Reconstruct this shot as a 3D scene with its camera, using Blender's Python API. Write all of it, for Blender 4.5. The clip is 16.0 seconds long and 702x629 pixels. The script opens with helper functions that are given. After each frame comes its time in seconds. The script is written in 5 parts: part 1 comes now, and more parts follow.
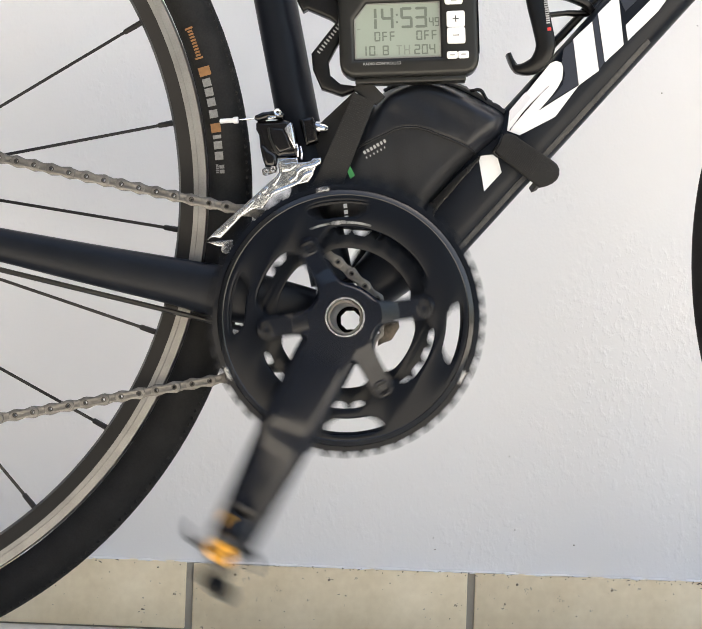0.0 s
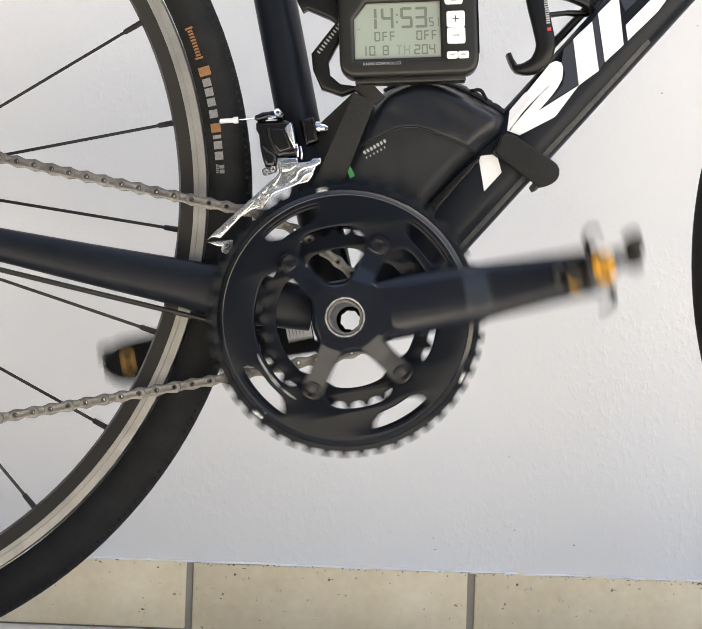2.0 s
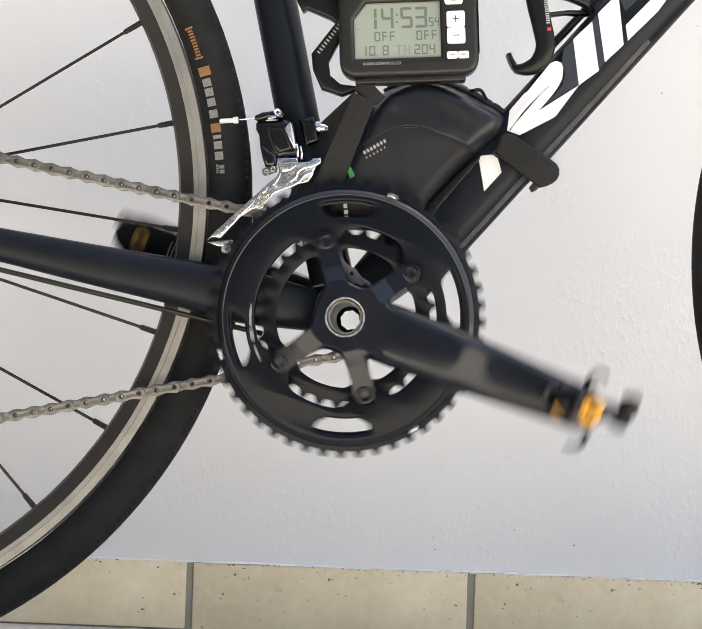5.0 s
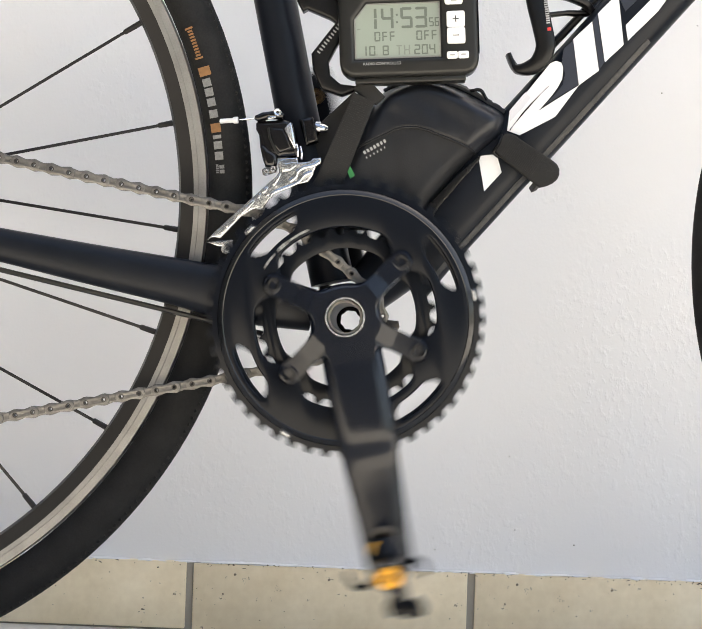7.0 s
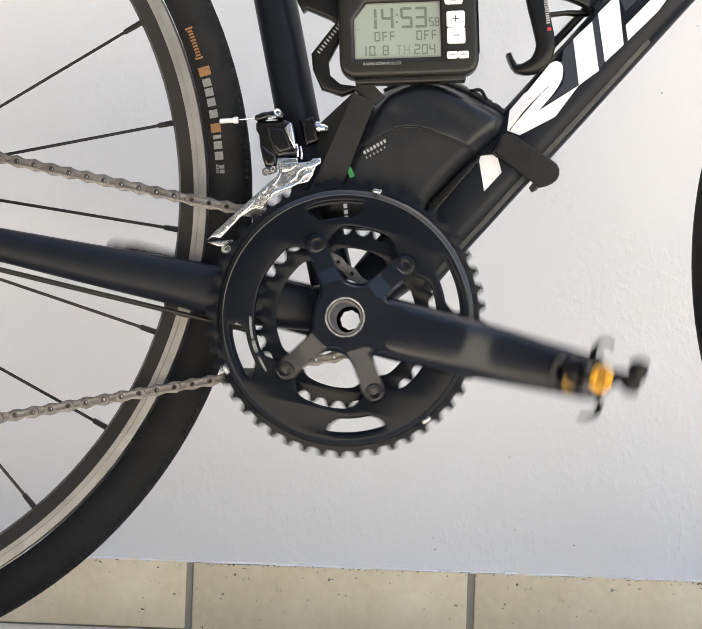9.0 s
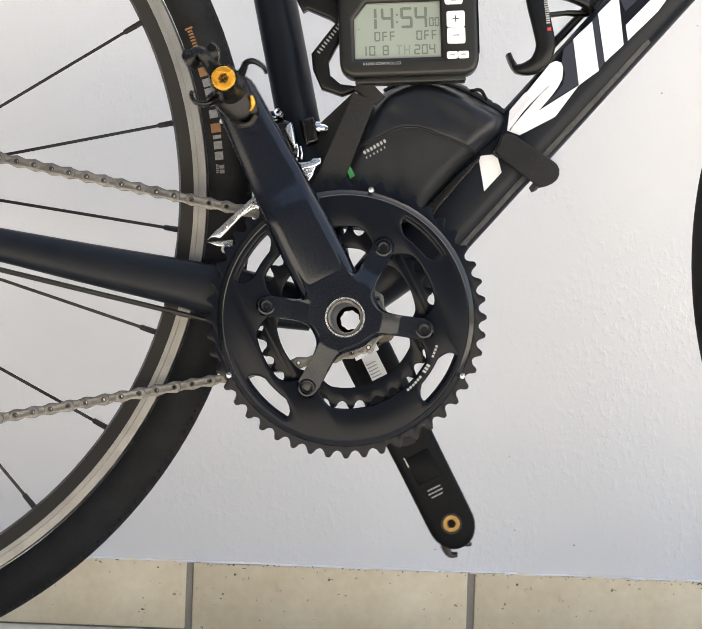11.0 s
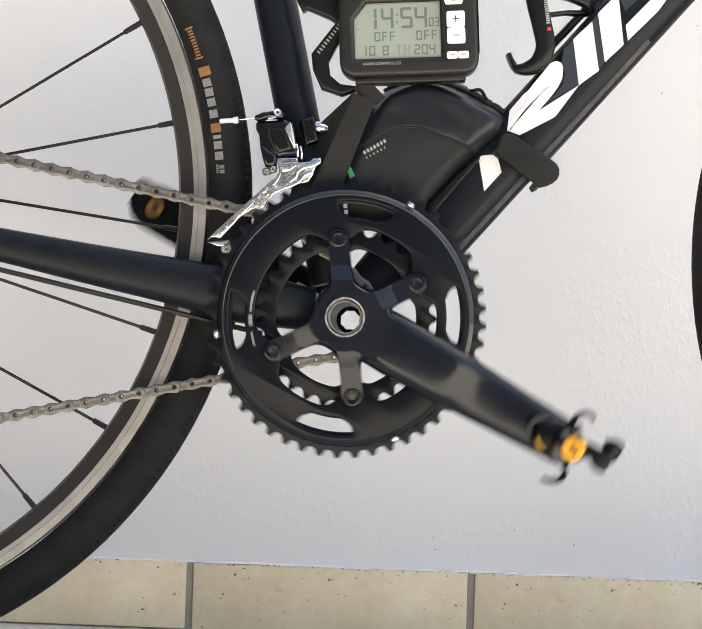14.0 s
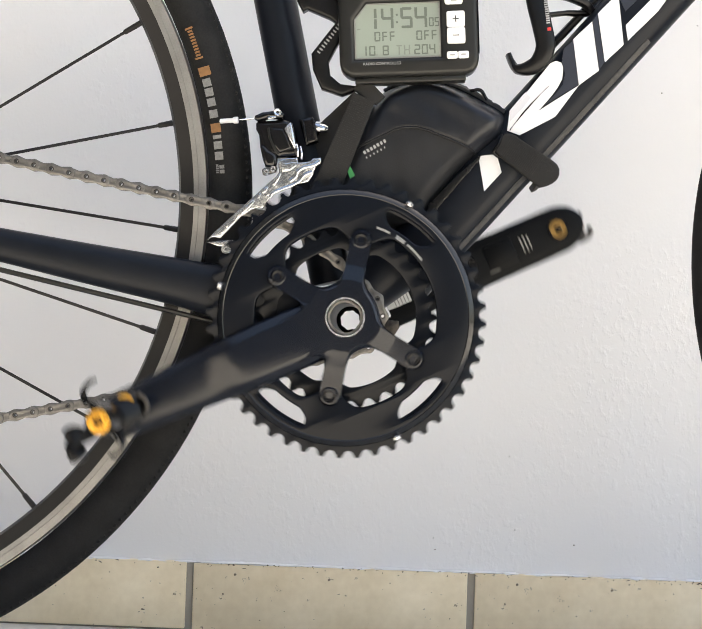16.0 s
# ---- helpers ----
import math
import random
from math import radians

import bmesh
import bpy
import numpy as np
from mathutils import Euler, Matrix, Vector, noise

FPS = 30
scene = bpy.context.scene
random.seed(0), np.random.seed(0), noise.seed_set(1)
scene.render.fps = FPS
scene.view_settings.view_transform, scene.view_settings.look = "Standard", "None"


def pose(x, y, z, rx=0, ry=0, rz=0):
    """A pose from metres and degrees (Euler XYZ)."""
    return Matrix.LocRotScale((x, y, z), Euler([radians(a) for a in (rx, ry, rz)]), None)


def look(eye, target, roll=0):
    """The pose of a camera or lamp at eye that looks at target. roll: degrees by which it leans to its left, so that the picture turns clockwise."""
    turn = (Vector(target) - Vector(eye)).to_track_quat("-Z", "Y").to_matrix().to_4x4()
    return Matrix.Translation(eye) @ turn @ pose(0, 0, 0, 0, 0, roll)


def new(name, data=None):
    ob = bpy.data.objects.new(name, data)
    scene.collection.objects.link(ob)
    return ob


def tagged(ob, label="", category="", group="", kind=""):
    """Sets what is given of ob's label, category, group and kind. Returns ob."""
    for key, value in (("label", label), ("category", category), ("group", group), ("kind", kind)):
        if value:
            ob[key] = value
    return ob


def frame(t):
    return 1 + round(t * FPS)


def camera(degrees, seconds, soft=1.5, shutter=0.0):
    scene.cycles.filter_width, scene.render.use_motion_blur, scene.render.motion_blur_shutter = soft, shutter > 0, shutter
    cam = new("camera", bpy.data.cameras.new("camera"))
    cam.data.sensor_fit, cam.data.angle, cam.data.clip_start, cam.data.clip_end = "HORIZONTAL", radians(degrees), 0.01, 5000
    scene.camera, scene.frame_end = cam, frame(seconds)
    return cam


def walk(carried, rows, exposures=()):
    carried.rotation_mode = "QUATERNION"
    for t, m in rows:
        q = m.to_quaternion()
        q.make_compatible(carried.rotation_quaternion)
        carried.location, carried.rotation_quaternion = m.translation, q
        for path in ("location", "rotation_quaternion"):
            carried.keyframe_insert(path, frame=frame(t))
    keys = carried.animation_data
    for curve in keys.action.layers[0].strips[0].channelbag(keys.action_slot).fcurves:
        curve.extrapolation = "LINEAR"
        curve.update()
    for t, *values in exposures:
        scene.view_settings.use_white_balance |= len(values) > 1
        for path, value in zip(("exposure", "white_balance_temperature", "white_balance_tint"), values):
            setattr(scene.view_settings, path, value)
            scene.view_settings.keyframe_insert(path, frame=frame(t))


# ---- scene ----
BB = 0.28      # height of the crank axle over the floor
cam = camera(22.4, 16.0, soft=0.9, shutter=0.5)
EYE = (0.0391, -1.29, BB - 0.0193)
AIM = (EYE[0] - 0.02861, EYE[1] + 0.99944, EYE[2] + 0.01748)
walk(cam, [(0.0, look(EYE, AIM, 1.95)), (16.0, look(EYE, AIM, 1.95))],
     exposures=[(0.0, 2.2, 7600, 8), (16.0, 2.2, 7600, 8)])

# turn of the cranks: seconds, degrees from level, anticlockwise
SPIN = [
    (0.0, -115.1), (0.1, -148.2), (0.2, -180.0), (0.3, -210.5), (0.4, -238.9), (0.5, -266.6), (0.6, -294.3), (0.7, -323.7),
    (0.8, -355.3), (0.9, -388.5), (1.0, -422.9), (1.1, -457.0), (1.2, -490.5), (1.3, -521.6), (1.4, -550.8), (1.5, -577.7),
    (1.6, -603.2), (1.7, -627.8), (1.8, -653.1), (1.9, -679.7), (2.0, -707.5), (2.1, -737.5), (2.2, -769.2), (2.3, -802.0),
    (2.4, -833.2), (2.5, -863.1), (2.6, -891.2), (2.7, -917.8), (2.8, -941.9), (2.9, -965.0), (3.0, -986.8), (3.1, -1008.7),
    (3.2, -1031.4), (3.3, -1055.8), (3.4, -1082.0), (3.5, -1109.9), (3.6, -1138.7), (3.7, -1168.8), (3.8, -1198.7), (3.9, -1227.1),
    (4.0, -1252.7), (4.1, -1276.5), (4.2, -1298.3), (4.3, -1318.9), (4.4, -1338.0), (4.5, -1356.3), (4.6, -1374.6), (4.7, -1393.4),
    (4.8, -1413.4), (4.9, -1435.1), (5.0, -1458.9), (5.1, -1484.6), (5.2, -1511.7), (5.3, -1539.6), (5.4, -1567.0), (5.5, -1593.1),
    (5.6, -1617.2), (5.7, -1638.8), (5.8, -1658.2), (5.9, -1675.5), (6.0, -1691.2), (6.1, -1705.9), (6.2, -1720.1), (6.3, -1734.3),
    (6.4, -1749.7), (6.5, -1766.6), (6.6, -1784.9), (6.7, -1805.6), (6.8, -1828.2), (6.9, -1852.8), (7.0, -1877.8), (7.1, -1902.6),
    (7.2, -1927.1), (7.3, -1950.3), (7.4, -1971.2), (7.5, -1989.4), (7.6, -2006.4), (7.7, -2021.3), (7.8, -2034.4), (7.9, -2045.7),
    (8.0, -2056.5), (8.1, -2065.9), (8.2, -2074.7), (8.3, -2083.4), (8.4, -2092.6), (8.5, -2102.5), (8.6, -2113.1), (8.7, -2125.2),
    (8.8, -2138.8), (8.9, -2154.1), (9.0, -2171.8), (9.1, -2191.6), (9.2, -2213.1), (9.3, -2235.6), (9.4, -2258.5), (9.5, -2281.2),
    (9.6, -2302.7), (9.7, -2322.3), (9.8, -2339.8), (9.9, -2354.8), (10.0, -2367.5), (10.1, -2378.0), (10.2, -2386.5), (10.3, -2393.2),
    (10.4, -2398.3), (10.5, -2401.9), (10.6, -2404.1), (10.7, -2405.1), (10.8, -2405.0), (10.9, -2403.8), (11.0, -2401.6), (11.1, -2398.3),
    (11.2, -2393.8), (11.3, -2387.9), (11.4, -2381.4), (11.5, -2372.8), (11.6, -2362.2), (11.7, -2349.7), (11.8, -2335.0), (11.9, -2318.0),
    (12.0, -2299.2), (12.1, -2279.6), (12.2, -2259.4), (12.3, -2238.9), (12.4, -2219.5), (12.5, -2201.9), (12.6, -2186.0), (12.7, -2172.1),
    (12.8, -2160.6), (12.9, -2151.6), (13.0, -2144.7), (13.1, -2139.8), (13.2, -2137.2), (13.3, -2136.7), (13.4, -2138.3), (13.5, -2141.5),
    (13.6, -2146.8), (13.7, -2153.8), (13.8, -2162.8), (13.9, -2174.3), (14.0, -2187.9), (14.1, -2203.1), (14.2, -2219.7), (14.3, -2238.0),
    (14.4, -2256.2), (14.5, -2274.0), (14.6, -2290.9), (14.7, -2306.1), (14.8, -2319.7), (14.9, -2331.0), (15.0, -2340.3), (15.1, -2347.4),
    (15.2, -2353.2), (15.3, -2355.3), (15.4, -2355.6), (15.5, -2354.2), (15.6, -2350.2), (15.7, -2344.3), (15.8, -2336.6), (15.9, -2326.4),
    (16.0, -2314.5),
]
# ---- sky and sun ----
sky_world = bpy.data.worlds.new("sky")
scene.world = sky_world
sky_world.use_nodes = True
nt = sky_world.node_tree
sky = nt.nodes.new("ShaderNodeTexSky")
sky.sky_type = "NISHITA"
sky.sun_disc = False
sky.sun_elevation = radians(59.8)
sky.sun_rotation = radians(51.3)
sky.air_density, sky.dust_density, sky.ozone_density = 1.0, 3.0, 1.0
nt.links.new(sky.outputs[0], nt.nodes["Background"].inputs[0])
nt.nodes["Background"].inputs[1].default_value = 0.11
sun = new("sun", bpy.data.lights.new("sun", "SUN"))
sun.data.energy, sun.data.angle, sun.data.color = 5.0, radians(0.6), (1.0, 0.97, 0.93)
sun.matrix_world = look((0.5, 0.4, 1.1), (0, 0, 0))


# ---- materials ----
def mat(name, col, rough=0.5, metal=0.0, vary=0.15, scale=40.0, fine=400.0, bump=0.05, tint=None, coat=0.0, depth=0.001,
        stretch=(1, 1, 1), speck=0.0, each=0.0, sheen=0.5):
    """Colour varied at two scales, with a fine relief and uneven gloss."""
    m = bpy.data.materials.new(name)
    m.use_nodes = True
    n, ln = m.node_tree.nodes, m.node_tree.links
    b = n["Principled BSDF"]
    b.inputs["Metallic"].default_value = metal
    b.inputs["Coat Weight"].default_value = coat
    b.inputs["Coat Roughness"].default_value = 0.15
    b.inputs["Specular IOR Level"].default_value = sheen
    tc = n.new("ShaderNodeTexCoord")
    mp = n.new("ShaderNodeMapping")
    mp.inputs["Scale"].default_value = stretch
    ln.new(tc.outputs["Object"], mp.inputs[0])
    big, small = n.new("ShaderNodeTexNoise"), n.new("ShaderNodeTexNoise")
    for t, s, d in ((big, scale, 5), (small, fine, 3)):
        t.inputs["Scale"].default_value = s
        t.inputs["Detail"].default_value = d
        ln.new(mp.outputs[0], t.inputs["Vector"])
    mix = n.new("ShaderNodeMix")
    mix.data_type = "RGBA"
    dark = [c * (1 - vary) for c in col]
    light = [min(1, c * (1 + vary)) for c in (tint or col)]
    mix.inputs[6].default_value, mix.inputs[7].default_value = (*dark, 1), (*light, 1)
    ramp = n.new("ShaderNodeMapRange")
    ramp.inputs[1].default_value, ramp.inputs[2].default_value = 0.3, 0.7
    add = n.new("ShaderNodeMath")
    add.operation = "MULTIPLY_ADD"
    add.inputs[1].default_value = 0.35
    ln.new(small.outputs[0], add.inputs[0])
    half = n.new("ShaderNodeMath")
    half.operation = "MULTIPLY"
    half.inputs[1].default_value = 0.65
    ln.new(big.outputs[0], half.inputs[0])
    ln.new(half.outputs[0], add.inputs[2])
    ln.new(add.outputs[0], ramp.inputs[0])
    ln.new(ramp.outputs[0], mix.inputs[0])
    out = mix.outputs[2]
    if each:
        oi = n.new("ShaderNodeObjectInfo")
        hsv = n.new("ShaderNodeHueSaturation")
        rng = n.new("ShaderNodeMapRange")
        rng.inputs[3].default_value, rng.inputs[4].default_value = 1 - each, 1 + each
        ln.new(oi.outputs["Random"], rng.inputs[0])
        ln.new(rng.outputs[0], hsv.inputs["Value"])
        ln.new(out, hsv.inputs["Color"])
        out = hsv.outputs[0]
    if speck:
        vo = n.new("ShaderNodeTexNoise")
        vo.inputs["Scale"].default_value = speck
        vo.inputs["Detail"].default_value = 4
        vo.inputs["Roughness"].default_value = 0.65
        ln.new(tc.outputs["Object"], vo.inputs["Vector"])
        r2 = n.new("ShaderNodeMapRange")
        r2.inputs[1].default_value, r2.inputs[2].default_value = 0.645, 0.70
        ln.new(vo.outputs[0], r2.inputs[0])
        mk = n.new("ShaderNodeMix")
        mk.data_type = "RGBA"
        mk.inputs[7].default_value = (0.12, 0.085, 0.05, 1)
        ln.new(r2.outputs[0], mk.inputs[0])
        ln.new(out, mk.inputs[6])
        out = mk.outputs[2]
    ln.new(out, b.inputs["Base Color"])
    rr = n.new("ShaderNodeMapRange")
    rr.inputs[3].default_value, rr.inputs[4].default_value = max(0.03, rough - 0.08), min(1, rough + 0.08)
    ln.new(big.outputs[0], rr.inputs[0])
    ln.new(rr.outputs[0], b.inputs["Roughness"])
    bp = n.new("ShaderNodeBump")
    bp.inputs["Strength"].default_value = bump
    bp.inputs["Distance"].default_value = depth
    ln.new(add.outputs[0], bp.inputs["Height"])
    ln.new(bp.outputs[0], b.inputs["Normal"])
    return m


def plaster():
    """White rolled paint on rough plaster: soft waves, short trowel strokes, small pimples."""
    m = bpy.data.materials.new("white_plaster")
    m.use_nodes = True
    n, ln = m.node_tree.nodes, m.node_tree.links
    b = n["Principled BSDF"]
    b.inputs["Roughness"].default_value = 0.62
    tc = n.new("ShaderNodeTexCoord")

    def noise_of(scale, stretch=(1, 1, 1), detail=4, lo=0.0, hi=1.0, rough=0.5):
        mp = n.new("ShaderNodeMapping")
        mp.inputs["Scale"].default_value = stretch
        mp.inputs["Rotation"].default_value = (0, radians(20), 0)
        ln.new(tc.outputs["Object"], mp.inputs[0])
        t = n.new("ShaderNodeTexNoise")
        t.inputs["Scale"].default_value = scale
        t.inputs["Detail"].default_value = detail
        t.inputs["Roughness"].default_value = rough
        ln.new(mp.outputs[0], t.inputs["Vector"])
        r = n.new("ShaderNodeMapRange")
        r.inputs[1].default_value, r.inputs[2].default_value = lo, hi
        ln.new(t.outputs[0], r.inputs[0])
        return r.outputs[0]

    waves = noise_of(14, detail=2)
    pimples = noise_of(170, (1, 1, 0.75), 3, 0.50, 0.78)
    strokes = noise_of(120, (1.3, 1, 0.55), 3, 0.56, 0.72)
    grain = noise_of(420, (1, 1, 1), 2)
    mask = noise_of(11, detail=3, lo=0.36, hi=0.60)
    height = None
    for src, k in ((waves, 0.6), (pimples, 0.34), (strokes, 0.16), (grain, 0.10)):
        mu = n.new("ShaderNodeMath")
        mu.operation = "MULTIPLY"
        mu.inputs[1].default_value = k
        ln.new(src, mu.inputs[0])
        last = mu.outputs[0]
        if src in (pimples, strokes):
            m2 = n.new("ShaderNodeMath")
            m2.operation = "MULTIPLY"
            ln.new(last, m2.inputs[0])
            ln.new(mask, m2.inputs[1])
            last = m2.outputs[0]
        if height is None:
            height = last
        else:
            ad = n.new("ShaderNodeMath")
            ln.new(height, ad.inputs[0])
            ln.new(last, ad.inputs[1])
            height = ad.outputs[0]
    bp = n.new("ShaderNodeBump")
    bp.inputs["Strength"].default_value = 0.5
    bp.inputs["Distance"].default_value = 0.0018
    ln.new(height, bp.inputs["Height"])
    ln.new(bp.outputs[0], b.inputs["Normal"])
    mix = n.new("ShaderNodeMix")
    mix.data_type = "RGBA"
    mix.inputs[6].default_value, mix.inputs[7].default_value = (0.80, 0.785, 0.775, 1), (0.84, 0.83, 0.825, 1)
    ln.new(noise_of(5, detail=5), mix.inputs[0])
    spots = noise_of(36, detail=6, lo=0.745, hi=0.77, rough=0.7)
    mk = n.new("ShaderNodeMix")
    mk.data_type = "RGBA"
    mk.inputs[7].default_value = (0.42, 0.40, 0.38, 1)
    ln.new(spots, mk.inputs[0])
    ln.new(mix.outputs[2], mk.inputs[6])
    ln.new(mk.outputs[2], b.inputs["Base Color"])
    return m


M_WALL = plaster()
# near-black, only for the unseen walls that hold back light and reflections
M_UNSEENWALL = mat("unseen_wall_dark", (0.020, 0.021, 0.024), 0.8, vary=0.15, scale=6, fine=80, bump=0.2)
M_DIRT = mat("dark_dirt", (0.09, 0.07, 0.05), 0.9, vary=0.4, scale=300, bump=0.3)
M_TILE = mat("beige_glazed_tile", (0.85, 0.69, 0.45), 0.42, vary=0.10, scale=16, fine=120, bump=0.15, tint=(0.87, 0.745, 0.54), speck=110, each=0.05)
M_GROUT = mat("grey_grout", (0.52, 0.46, 0.38), 0.9, vary=0.3, scale=90, bump=0.5, tint=(0.30, 0.28, 0.24))
M_FLOOR = mat("grey_concrete", (0.55, 0.53, 0.495), 0.6, vary=0.15, scale=12, fine=200, bump=0.2)
M_FRAME = mat("matt_black_frame", (0.0062, 0.0080, 0.0122), 0.36, vary=0.12, scale=70, fine=900, bump=0.03, sheen=0.18)
M_CARBON = mat("black_carbon", (0.006, 0.006, 0.0066), 0.33, vary=0.3, scale=60, bump=0.05, sheen=0.25)
M_CRANK = mat("anodised_black_crank", (0.0055, 0.0078, 0.0135), 0.18, vary=0.12, scale=25, fine=900, bump=0.02, sheen=0.36, coat=0.03)
M_ARM = mat("satin_black_arm", (0.0050, 0.0055, 0.0065), 0.42, vary=0.15, scale=40, fine=700, bump=0.05, sheen=0.10)
M_RING = mat("black_chainring", (0.0052, 0.0068, 0.0105), 0.25, vary=0.08, scale=12, fine=900, bump=0.02, sheen=0.16)
M_GLOSS = mat("glossy_black_chamfer", (0.008, 0.009, 0.011), 0.18, vary=0.2, scale=160, bump=0.03, coat=0.12, sheen=0.4)
M_WORN = mat("worn_bare_edge", (0.45, 0.44, 0.42), 0.32, 1.0, vary=0.35, scale=160, bump=0.2)
M_CHROME = mat("dented_chrome_plate", (0.60, 0.625, 0.65), 0.24, 1.0, vary=0.2, scale=45, fine=200, bump=0.5, depth=0.003)
M_STEEL = mat("polished_steel", (0.72, 0.74, 0.77), 0.2, 0.9, vary=0.08, scale=45, fine=160, bump=0.06, depth=0.001)
M_CHAIN = mat("grey_nickel_chain", (0.15, 0.144, 0.135), 0.38, 0.65, vary=0.3, scale=260, bump=0.25, each=0.15)
M_PIN = mat("dark_pin", (0.06, 0.055, 0.05), 0.45, 0.7, vary=0.3)
M_TYRE = mat("black_rubber", (0.0085, 0.0086, 0.0090), 0.75, vary=0.35, scale=60, fine=700, bump=0.35, tint=(0.013, 0.013, 0.0132), sheen=0.2)
M_RIM = mat("black_rim", (0.011, 0.010, 0.0095), 0.42, vary=0.2, scale=30, bump=0.06)
M_TRACK = mat("brushed_brake_track", (0.36, 0.355, 0.34), 0.36, 0.75, vary=0.18, scale=60, fine=900, bump=0.1)
M_SPOKE = mat("black_spoke", (0.018, 0.017, 0.017), 0.35, vary=0.1, metal=0.4)
M_WHITE = mat("white_decal", (0.68, 0.69, 0.71), 0.35, vary=0.03, scale=30, bump=0.02)
M_GREYDECAL = mat("pale_grey_decal", (0.55, 0.56, 0.60), 0.35, vary=0.04, scale=30, bump=0.02)
M_NAVY = mat("navy_decal", (0.020, 0.024, 0.036), 0.35, vary=0.06, scale=30, bump=0.02)
M_SCUFF = mat("scuffed_paint", (0.014, 0.0145, 0.016), 0.5, vary=0.1, scale=130, fine=420, bump=0.4, tint=(0.05, 0.049, 0.048))
M_BAG = mat("black_coated_fabric", (0.0085, 0.0102, 0.0145), 0.33, vary=0.15, scale=9, fine=70, bump=0.35, depth=0.004, sheen=0.35)
M_BAGSIDE = mat("black_woven_fabric", (0.0055, 0.0062, 0.0080), 0.6, vary=0.15, scale=12, fine=900, bump=0.14, depth=0.003, sheen=0.35)
M_WEB = mat("black_webbing", (0.0085, 0.0083, 0.0083), 0.75, vary=0.35, scale=300, fine=1500, bump=0.7)
M_VELCRO = mat("black_hook_tape", (0.0075, 0.0072, 0.0072), 0.85, vary=0.4, scale=500, fine=1800, bump=0.7)
M_GREEN = mat("green_tag", (0.03, 0.24, 0.07), 0.6, vary=0.15)
M_CLOCK = mat("dark_grey_plastic", (0.015, 0.015, 0.0142), 0.34, vary=0.08, scale=40, fine=900, bump=0.05, sheen=0.3)
M_LCD = mat("green_grey_lcd", (0.25, 0.29, 0.25), 0.32, vary=0.03, scale=15, bump=0.01)
M_SEG = mat("lcd_segment", (0.115, 0.132, 0.113), 0.4, vary=0.05)
M_SEGFAINT = mat("lcd_segment_faint", (0.175, 0.20, 0.175), 0.4, vary=0.05)
M_LIP = mat("grey_screen_edge", (0.20, 0.20, 0.19), 0.4, vary=0.1)
M_BUTTON = mat("white_plastic", (0.78, 0.78, 0.77), 0.42, vary=0.03, scale=60, bump=0.03)
M_TYREPRINT = mat("worn_grey_print", (0.17, 0.17, 0.167), 0.6, vary=0.35, scale=500, fine=1500)
M_PRINT = mat("grey_print", (0.36, 0.36, 0.355), 0.5, vary=0.05)
M_FDBLACK = mat("glossy_black_paint", (0.005, 0.005, 0.006), 0.13, vary=0.1, scale=60, bump=0.1)
M_BLACK = mat("black_plastic", (0.005, 0.005, 0.0056), 0.26, vary=0.1, sheen=0.25)
M_ORANGE = mat("gold_anodised_cap", (0.66, 0.32, 0.035), 0.28, 0.55, vary=0.1, scale=120, bump=0.08)
M_BRASS = mat("dull_brass", (0.34, 0.20, 0.06), 0.35, 0.6, vary=0.25, scale=160, bump=0.1)
M_ORANGETEXT = mat("orange_print", (0.22, 0.105, 0.035), 0.55, vary=0.35)
M_RED = mat("red_print", (0.55, 0.03, 0.03), 0.5, vary=0.1)
M_CABLE = mat("black_cable", (0.014, 0.014, 0.014), 0.4, vary=0.1)
M_RUST = mat("worn_brown_metal", (0.03, 0.029, 0.028), 0.45, 0.6, vary=0.5, scale=110, tint=(0.09, 0.075, 0.062), bump=0.4)


# ---- mesh tools ----
def part(name, bm, material, parent, label="", smooth=True, angle=35):
    me = bpy.data.meshes.new(name)
    bmesh.ops.recalc_face_normals(bm, faces=bm.faces)
    bm.to_mesh(me)
    bm.free()
    me.materials.append(material)
    if smooth:
        me.shade_smooth()
        me.set_sharp_from_angle(angle=radians(angle))
    ob = new(name, me)
    ob.parent = parent
    if label:
        ob["label"] = label
    return ob


def lathe(bm, profile, n=96, centre=(0, 0, 0), close=True, squash=None):
    """Turns (radius, y) pairs round the y axis."""
    rings = []
    for r, y in profile:
        rings.append([bm.verts.new((centre[0] + r * math.cos(2 * math.pi * i / n), centre[1] + y, centre[2] + r * math.sin(2 * math.pi * i / n)))
                      for i in range(n)])
    pairs = list(zip(rings, rings[1:])) + ([(rings[-1], rings[0])] if close else [])
    for a, b in pairs:
        for i in range(n):
            bm.faces.new((a[i], a[(i + 1) % n], b[(i + 1) % n], b[i]))
    if not close:
        for ring in (rings[0], rings[-1]):
            bm.faces.new(ring)
    return bm


